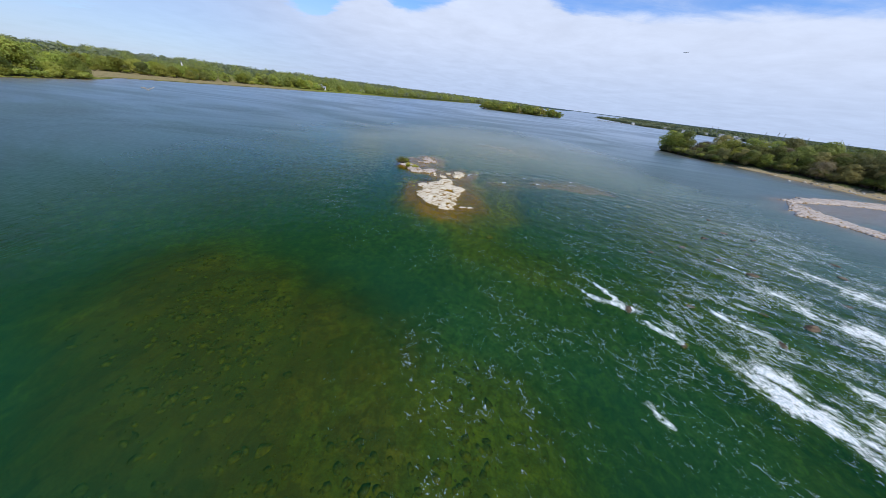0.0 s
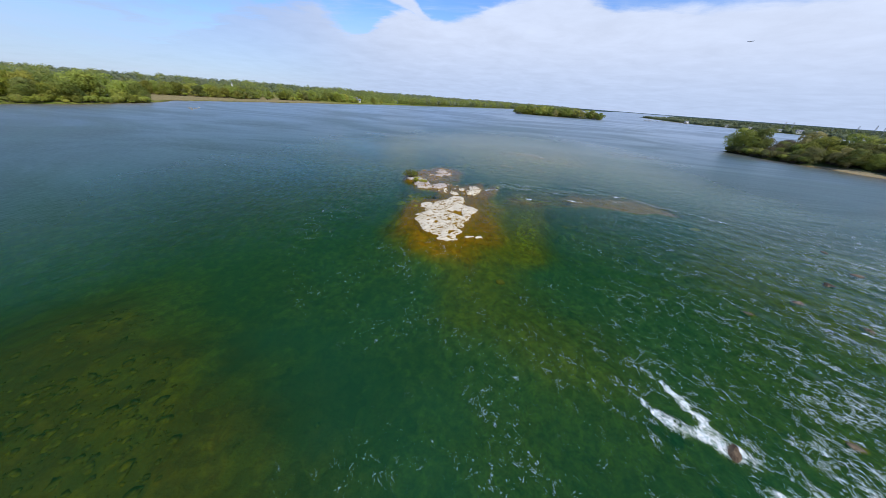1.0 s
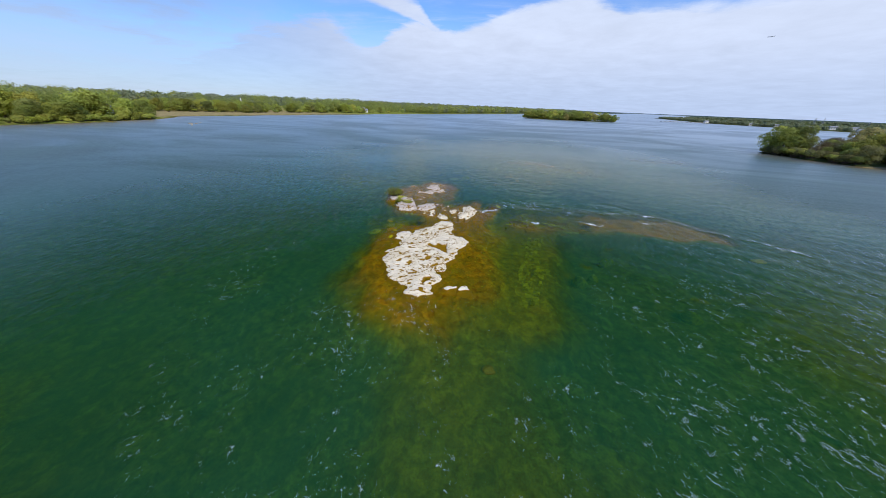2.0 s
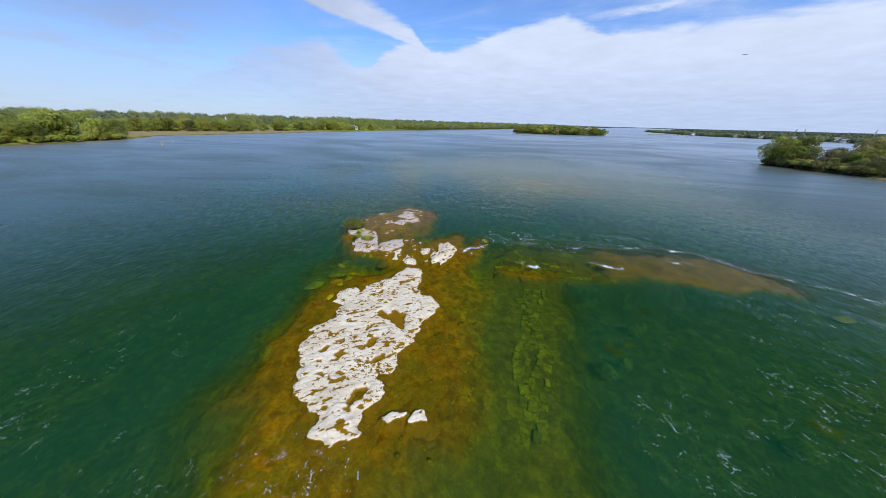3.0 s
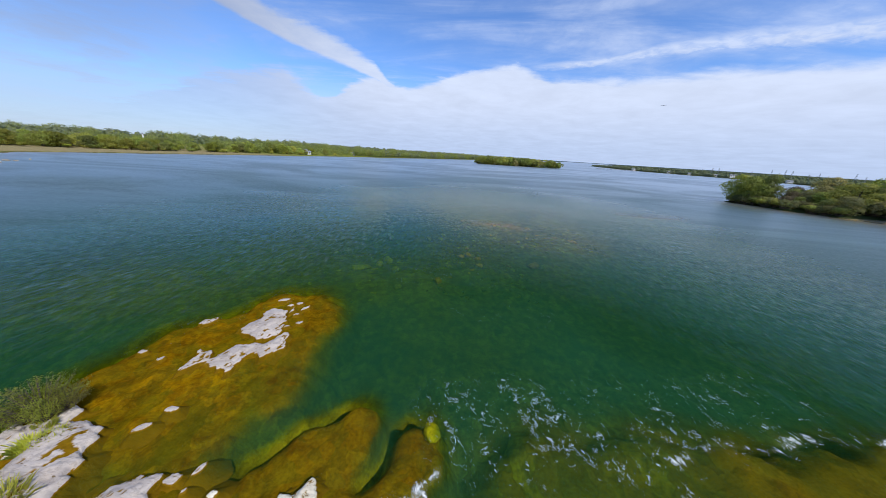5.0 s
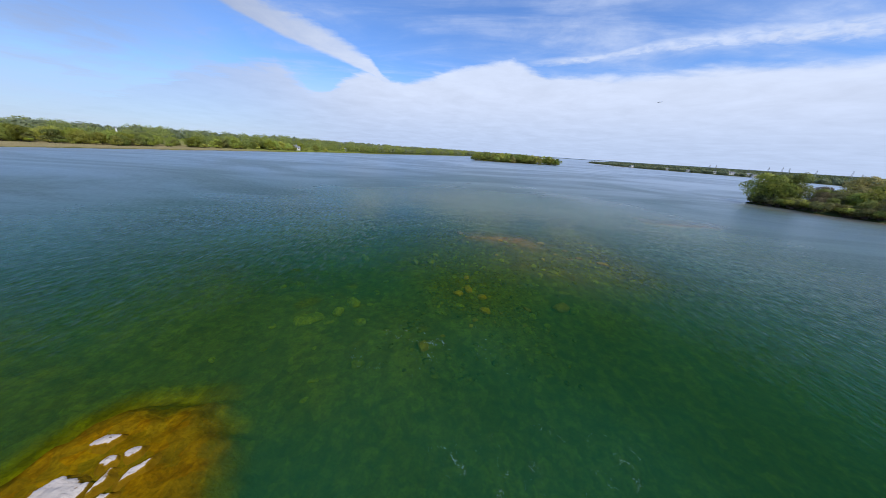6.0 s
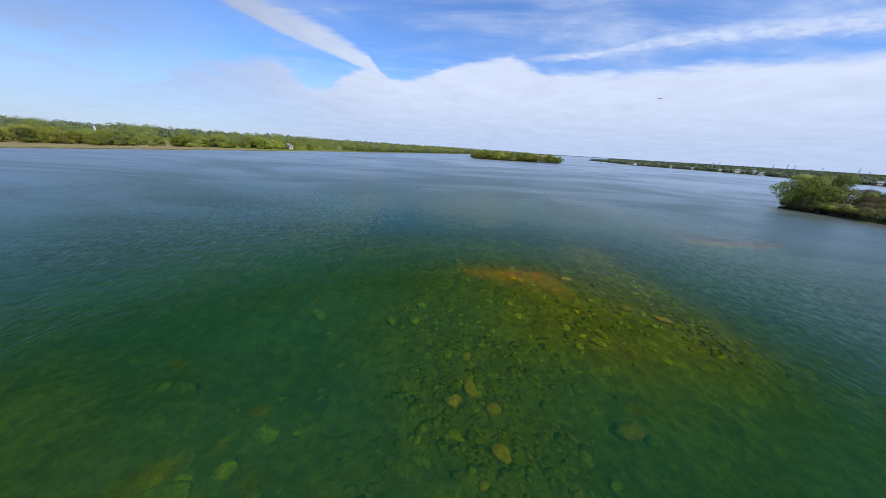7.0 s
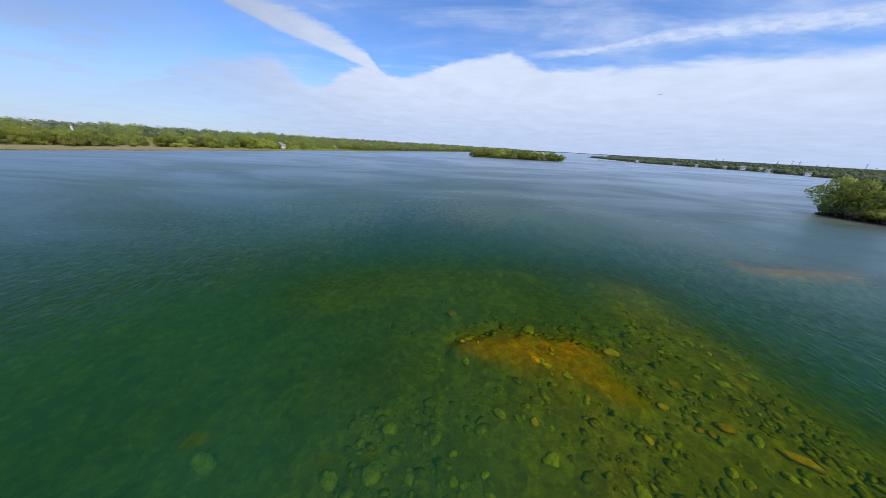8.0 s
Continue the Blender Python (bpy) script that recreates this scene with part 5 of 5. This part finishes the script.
for k in range(150):
    t = prng.random() ** 1.1 * (len(SHORE) - 1.001)
    i = int(t)
    (ax, ay), (bx, by) = SHORE[i], SHORE[i + 1]
    x, y = ax + (bx - ax) * (t - i) + prng.uniform(-2.5, 0.5), ay + (by - ay) * (t - i) + prng.uniform(-2, 0.5)
    while height_at(x, y) > 0.25 and x > 120:
        x, y = x - 0.8, y - 0.55
    h = height_at(x, y)
    if h < -0.6:
        continue
    if t > 3.0:
        x, y = x + 6.0, y + 4.0
        h = height_at(x, y)
    elif k % 3 == 0:
        x, y = x + 3.0, y + 2.0
    s = prng.uniform(0.6, 1.05)
    plant("shrub", prng.choice(NEAR_SHRUBS), SHRUB, x, y, max(h, 0) - 0.1, prng.uniform(0, 360), (s, s), "leafy green shrub at the island's edge", "shrub", "shrubs along the wooded island")

# the left bank
count = 0
while count < 150:
    y = prng.uniform(70, 560)
    y = 70 + (y - 70) * prng.uniform(0.5, 1.0)
    d = 9 + 45 * prng.random() ** 1.4
    d += float(np.interp(y, MEADOW_Y, MEADOW_W))
    x = float(np.interp(y, LEFT_Y, LEFT_X)) - d
    h = height_at(x, y)
    if h < 0.25 or in_lane(x, y):
        continue
    s = prng.uniform(0.6, 1.35) * (0.75 if d < 22 else 1.0) * (1.2 if y < 185 else 0.9)
    yellow = prng.random() < 0.16
    plant("tree", BANK_TREES[3] if yellow else prng.choice(BANK_TREES), TREE, x, y, h - 0.1, prng.uniform(0, 360), (s * prng.uniform(0.95, 1.25), s), "bright green broadleaf tree on the wooded bank", "tree", "trees on the wooded bank")
    count += 1
for x, y, s in ((-281, 297, 0.9), (-285, 303, 1.0), (-288, 310, 0.95), (-283, 317, 0.9), (-294, 300, 1.1), (-297, 309, 1.1), (-276, 290, 0.75), (-278, 308, 0.8)):
    plant("tree", prng.choice(BANK_TREES), TREE, x, y, height_at(x, y) - 0.1, prng.uniform(0, 360), (s * 1.1, s), "bright green broadleaf tree on the wooded bank", "tree", "trees on the wooded bank")
for k in range(150):
    y = prng.uniform(75, 480) if k < 80 else prng.uniform(80, 190)
    d = prng.uniform(1.5, 10) + float(np.interp(y, MEADOW_Y, MEADOW_W))
    x = float(np.interp(y, LEFT_Y, LEFT_X)) - d
    h = height_at(x, y)
    if h < 0.05:
        continue
    s = prng.uniform(0.6, 1.3)
    plant("shrub", prng.choice(BANK_SHRUBS), SHRUB, x, y, h - 0.1, prng.uniform(0, 360), (s, s), "yellow-green shrub along the wooded bank", "shrub", "shrubs on the wooded bank")
# the far island
for k in range(90):
    x = prng.uniform(20, 166)
    y = 567 + prng.uniform(-12, 12)
    h = height_at(x, y)
    if h < 0.2:
        continue
    s = prng.uniform(1.0, 1.5)
    plant("tree", prng.choice(ISLE_TREES), TREE, x, y, h - 0.1, prng.uniform(0, 360), (s * 1.2, s), "small green tree on the far island", "tree", "trees on the far island")


def far_woods(name, label, spots, leaves, size, mat, seed):
    """Distant woods: leafy tree tops, far past counting, in one mesh."""
    lobes = [(x, y, z + s * 0.45, s * 0.62, s * 0.62, s * 0.62) for x, y, z, s in spots]
    ob = new(name, leaf_mesh(name, lobes, leaves * len(spots), size, mat, seed))
    return tagged(ob, label, "woods", kind="stuff")


def wood_spots(count, pick, seed, size):
    r = random.Random(seed)
    found = []
    for _ in range(count * 6):
        if len(found) >= count:
            break
        x, y = pick(r)
        h = height_at(x, y)
        if h > 0.4 and not in_lane(x, y):
            found.append((x, y, h, size * r.uniform(0.55, 1.4)))
    return found


def left_far(r):
    y = 200 + 1900 * r.random() ** 1.3
    return float(np.interp(y, LEFT_Y, LEFT_X)) - (150 if y < 560 else 8) - 1000 * r.random() ** 2.2, y


def right_far(r):
    y = 250 + 1700 * r.random() ** 1.3
    return float(np.interp(y, RIGHT_Y, RIGHT_X)) + 8 + 1100 * r.random() ** 2.0, y


def bank_behind(r):
    y = 60 + 560 * r.random()
    d = 34 + 190 * r.random() ** 1.3 + float(np.interp(y, MEADOW_Y, MEADOW_W))
    return float(np.interp(y, LEFT_Y, LEFT_X)) - d, y


def left_shore(r):
    y = 540 + 900 * r.random() ** 1.2
    return float(np.interp(y, LEFT_Y, LEFT_X)) - 8 - 30 * r.random(), y


def right_shore(r):
    y = 260 + 900 * r.random()
    return float(np.interp(y, RIGHT_Y, RIGHT_X)) + 6 + 40 * r.random(), y


far_woods("bank_woods", "bright green woods behind the bank's first trees", wood_spots(420, bank_behind, 3, 10.0), 260, 0.55, LEAF_W, 3)
far_woods("far_woods", "distant green woods on the hills behind the bank", wood_spots(1500, left_far, 5, 9.0), 80, 1.5, LEAF_HAZED, 1)
far_woods("far_woods", "distant green woods along the far bank", wood_spots(420, left_shore, 8, 10.0), 110, 1.1, LEAF_W, 4)
far_woods("far_woods", "distant green woods behind the far shore", wood_spots(1500, right_far, 6, 4.2), 60, 1.4, LEAF_HAZED, 2)
far_woods("far_woods", "distant green woods along the far shore", wood_spots(700, right_shore, 7, 4.2), 90, 0.95, LEAF_HAZED, 5)

# plants on the islet
def twiggy_kind(seed, height, wide, twigs, leaves, size, mat):
    """Thin twigs fanning out of one foot, small narrow leaves along them."""
    r = np.random.RandomState(seed)
    bm = bmesh.new()
    spots = []
    for k in range(twigs):
        a, out = r.rand() * 6.283, wide * 0.5 * math.sqrt(r.rand())
        tip = Vector((math.cos(a) * out, math.sin(a) * out, height * (1.05 - 0.45 * (2 * out / wide) ** 2) * r.uniform(0.75, 1.1)))
        foot = Vector((tip.x * 0.25, tip.y * 0.25, 0))
        bend = foot.lerp(tip, 0.5) + Vector((tip.x * 0.06, tip.y * 0.06, 0.08 * height))
        tube(bm, [foot, bend, tip], [0.018, 0.012, 0.004], 4)
        for _ in range(leaves):
            t = r.uniform(0.35, 1.05)
            spots.append(np.array(bend.lerp(tip, (t - 0.5) * 2) if t > 0.5 else foot.lerp(bend, t * 2)) + r.normal(size=3) * 0.05)
    spots = np.array(spots)
    count = len(spots)
    way = r.normal(size=(count, 3)) + [0, 0, 0.6]
    way /= np.linalg.norm(way, axis=1)[:, None]
    side = np.cross(way, r.normal(size=(count, 3)))
    side /= np.linalg.norm(side, axis=1)[:, None]
    s = size * (0.6 + 0.8 * r.rand(count))[:, None]
    corners = np.stack([spots, spots + way * s + side * s * 0.28, spots + way * s * 2.1, spots + way * s - side * s * 0.28], 1)
    stems = bpy.data.meshes.new("stems")
    bm.to_mesh(stems)
    bm.free()
    stems.materials.append(BARK)
    return stems, mesh_from("foliage", corners.reshape(-1, 3), np.arange(count * 4).reshape(-1, 4), mat, True)


WILLOW = twiggy_kind(181, 1.35, 2.9, 130, 34, 0.045, LEAF_Y)
BROOM = twiggy_kind(182, 0.95, 1.2, 70, 26, 0.045, LEAF_Y)


def tuft_mesh(seed, blades, height, wide, mat):
    r = np.random.RandomState(seed)
    a, out = r.rand(blades) * 6.283, np.sqrt(r.rand(blades)) * wide
    foot = np.stack([np.cos(a) * out, np.sin(a) * out, np.zeros(blades)], 1)
    lean = np.stack([np.cos(a) * 0.5, np.sin(a) * 0.5, np.ones(blades)], 1) + 0.45 * r.normal(size=(blades, 3))
    tip = foot + lean * (height * (0.6 + 0.6 * r.rand(blades)))[:, None]
    side = np.stack([-np.sin(a), np.cos(a), np.zeros(blades)], 1) * 0.013
    mid = (foot + tip) / 2 + [0, 0, 0.06]
    corners = np.stack([foot - side, foot + side, mid + side, tip, mid - side], 1)
    return mesh_from("grass_tuft", corners.reshape(-1, 3), np.arange(blades * 5).reshape(-1, 5), mat, True)


plant("willow_shrub", WILLOW, SHRUB, -13.6, 69.9, 0.22, 0, (1.3, 1.1), "grey-green willow shrub on the limestone islet", "shrub", "")
plant("willow_shrub", WILLOW, SHRUB, -12.7, 70.2, 0.3, 120, (0.7, 0.75), "grey-green willow shrub on the limestone islet", "shrub", "")
plant("broom_shrub", BROOM, SHRUB, -12.6, 69.5, 0.35, 0, (1.0, 1.2), "bright yellow-green shrub on the limestone islet", "shrub", "")
TUFTS = [tuft_mesh(190 + k, 620, 0.28, 0.44, TUFT) for k in range(3)]
for x, y, s in ((-11.2, 66.7, 1.1), (-9.6, 66.4, 1.4), (-10.0, 66.8, 0.9), (-9.8, 65.6, 0.6), (-11.6, 68.4, 1.0), (-11.2, 68.9, 0.8), (-9.2, 65.9, 0.4), (-12.3, 69.3, 0.7)):
    ob = new("grass_tuft", TUFTS[int(abs(x * 7)) % 3])
    ob.matrix_world = pose(x, y, 0.30, 0, 0, x * 40) @ Matrix.Diagonal((s, s, s, 1))
    tagged(ob, "yellow-green grass tuft on the limestone islet", "grass", "grass tufts on the islet")


# ---- buildings far off ----
def box_bm(x0, x1, y0, y1, z0, z1):
    bm = bmesh.new()
    bmesh.ops.create_cube(bm, size=1, matrix=Matrix.Translation(((x0 + x1) / 2, (y0 + y1) / 2, (z0 + z1) / 2)) @ Matrix.Diagonal((x1 - x0, y1 - y0, z1 - z0, 1)))
    return bm


def house(x, y, z, turn, w, d, h, roof_mat, label):
    ob = new("house")
    ob.matrix_world = pose(x, y, z, 0, 0, turn)
    part("wall", box_bm(-w / 2, w / 2, -d / 2, d / 2, -1.5, h), WHITE, ob)
    bm = bmesh.new()
    o, r = 0.5, d * 0.32
    pts = [(-w / 2 - o, -d / 2 - o, h), (w / 2 + o, -d / 2 - o, h), (w / 2 + o, d / 2 + o, h), (-w / 2 - o, d / 2 + o, h), (-w / 2 - o, 0, h + r), (w / 2 + o, 0, h + r)]
    v = [bm.verts.new(p) for p in pts]
    for f in ((0, 1, 5, 4), (2, 3, 4, 5), (1, 2, 5), (3, 0, 4), (3, 2, 1, 0)):
        bm.faces.new([v[i] for i in f])
    roof = part("roof", bm, roof_mat, ob)
    part("chimney", box_bm(w * 0.2, w * 0.2 + 0.6, -0.3, 0.3, h + r * 0.5, h + r + 0.8), SLATE, roof)
    n = max(2, int(w / 2.6))
    for k in range(n):
        cx = -w / 2 + w * (k + 0.5) / n
        for z0 in ([0.9] if h < 4 else [0.9, 3.6]):
            for s in (-1, 1):
                win = part("window", box_bm(cx - 0.5, cx + 0.5, s * d / 2 - 0.05, s * d / 2 + 0.05, z0, z0 + 1.3), GLASS, ob)
                part("sill", box_bm(cx - 0.6, cx + 0.6, s * d / 2 - 0.1, s * d / 2 + 0.1, z0 - 0.12, z0 - 0.01), WHITE, win)
    return tagged(ob, label, "house", "houses along the shores")


for x, y, z, turn, w, d, h, roof in BANK_HOUSES:
    house(x, y, z, turn, w, d, h, roof, "white house with gabled roof among bank trees")
for x, y, z, turn, w, d, h in SHORE_HOUSES:
    house(x, y, z, turn, w, d, h, SLATE, "white house with grey roof on the far shore")

tower = new("white_tower")
tower.matrix_world = pose(-305, 314, 3.5)
bm = bmesh.new()
bmesh.ops.create_cone(bm, cap_ends=True, segments=16, radius1=0.8, radius2=0.55, depth=10.5, matrix=Matrix.Translation((0, 0, 5.25)))
part("shaft", bm, WHITE, tower)
bm = bmesh.new()
bmesh.ops.create_cone(bm, cap_ends=True, segments=16, radius1=0.7, radius2=0.1, depth=1.4, matrix=Matrix.Translation((0, 0, 11.2)))
part("cap", bm, SLATE, tower)
tagged(tower, "white tapered tower above the bank's trees", "tower")

pier = new("pier")
pier.matrix_world = pose(300, 745, 0, 0, 0, 16)
part("deck", box_bm(0, 105, -2, 2, 1.3, 1.7), WOOD, pier)
for k in range(12):
    part("pile", box_bm(k * 9.4, k * 9.4 + 0.5, -1.8, -1.3, -2, 1.29), WOOD, pier)
    part("pile", box_bm(k * 9.4, k * 9.4 + 0.5, 1.3, 1.8, -2, 1.29), WOOD, pier)
tagged(pier, "long low wooden pier on the far shore", "pier")
house(396, 775, 1.6, 16, 7, 5, 2.6, SLATE, "white boathouse beside the long pier")


def pylon():
    ob = new("power_pylon")
    for sx in (-1, 1):
        for sy in (-1, 1):
            bm = bmesh.new()
            tube(bm, [Vector((sx * 3.2, sy * 3.2, 0)), Vector((sx * 1.0, sy * 1.0, 20)), Vector((sx * 0.5, sy * 0.5, 32))], [0.3, 0.28, 0.25], 4)
            part("leg", bm, STEEL, ob)
    for k in range(5):
        z0, z1 = 2 + k * 5, 7 + k * 5
        w0, w1 = 3.2 - z0 * 0.1, 3.2 - z1 * 0.1
        for s in (-1, 1):
            bm = bmesh.new()
            tube(bm, [Vector((-w0, s * w0, z0)), Vector((w1, s * w1, z1))], [0.16, 0.16], 4)
            tube(bm, [Vector((w0, s * w0, z0)), Vector((-w1, s * w1, z1))], [0.16, 0.16], 4)
            part("brace", bm, STEEL, ob)
    for z, w in ((21, 6), (25, 5), (29, 4)):
        bm = bmesh.new()
        tube(bm, [Vector((-w, 0, z)), Vector((0, 0, z + 0.9)), Vector((w, 0, z))], [0.2, 0.4, 0.2], 4)
        part("cross_arm", bm, STEEL, ob)
    return tagged(ob, "grey steel lattice power pylon behind the woods", "pylon", "power pylons")


first = pylon()
PYLONS = ((38.4, 15), (39.5, 19), (40.2, 19.5), (43.6, 15.5), (45.4, 22), (46.6, 25), (47.2, 24), (48.6, 17), (49.4, 21), (52.0, 25), (52.7, 18))
for k, (bearing, top) in enumerate(PYLONS):
    far = 1150
    at = pose(6 + far * math.sin(radians(bearing)), 100 + far * math.cos(radians(bearing)), top - 32, 0, 0, 40)
    if k == 0:
        first.matrix_world = at
    else:
        copy_thing(first, at)


# ---- the airliner in the sky ----
def airliner(m):
    ob = new("airliner")
    ob.matrix_world = m
    bm = bmesh.new()
    tube(bm, [Vector((x, 0, z)) for x, z in ((-20, 0.8), (-17, 0.6), (-10, 0), (12, 0), (17, -0.1), (19.5, -0.4))], [0.4, 1.0, 2.0, 2.0, 1.6, 0.4], 12)
    part("fuselage", bm, JET, ob)
    for s in (-1, 1):
        bm = bmesh.new()
        v = [bm.verts.new(p) for z in (-0.3, 0.3) for p in ((5, s * 1.5, z - 0.6), (-2, s * 1.5, z - 0.6), (-7, s * 17, z * 0.4 + 0.6), (-5, s * 17, z * 0.4 + 0.6))]
        for f in ((0, 1, 2, 3), (7, 6, 5, 4), (0, 4, 5, 1), (1, 5, 6, 2), (2, 6, 7, 3), (3, 7, 4, 0)):
            bm.faces.new([v[i] for i in f])
        part("wing", bm, JET, ob)
        bm = bmesh.new()
        tube(bm, [Vector((3.5, s * 6, -1.8)), Vector((1.5, s * 6, -1.8)), Vector((-1, s * 6, -1.7))], [0.9, 1.1, 0.6], 10)
        part("engine", bm, JET, ob)
        part("tailplane", box_bm(-19, -16, min(0, s * 6), max(0, s * 6), 0.9, 1.2), JET, ob)
    bm = bmesh.new()
    v = [bm.verts.new(p) for y in (-0.2, 0.2) for p in ((-14, y, 1.2), (-19, y, 1.2), (-20.5, y, 7), (-18.5, y, 7))]
    for f in ((0, 1, 2, 3), (7, 6, 5, 4), (0, 4, 5, 1), (1, 5, 6, 2), (2, 6, 7, 3), (3, 7, 4, 0)):
        bm.faces.new([v[i] for i in f])
    part("fin", bm, JET, ob)
    return tagged(ob, "small distant white airliner against the clouds", "airplane")


airliner(pose(7 + 3300 * 0.495, 50 + 3300 * 0.855, 14 + 3300 * 0.152, 0, 0, 160))
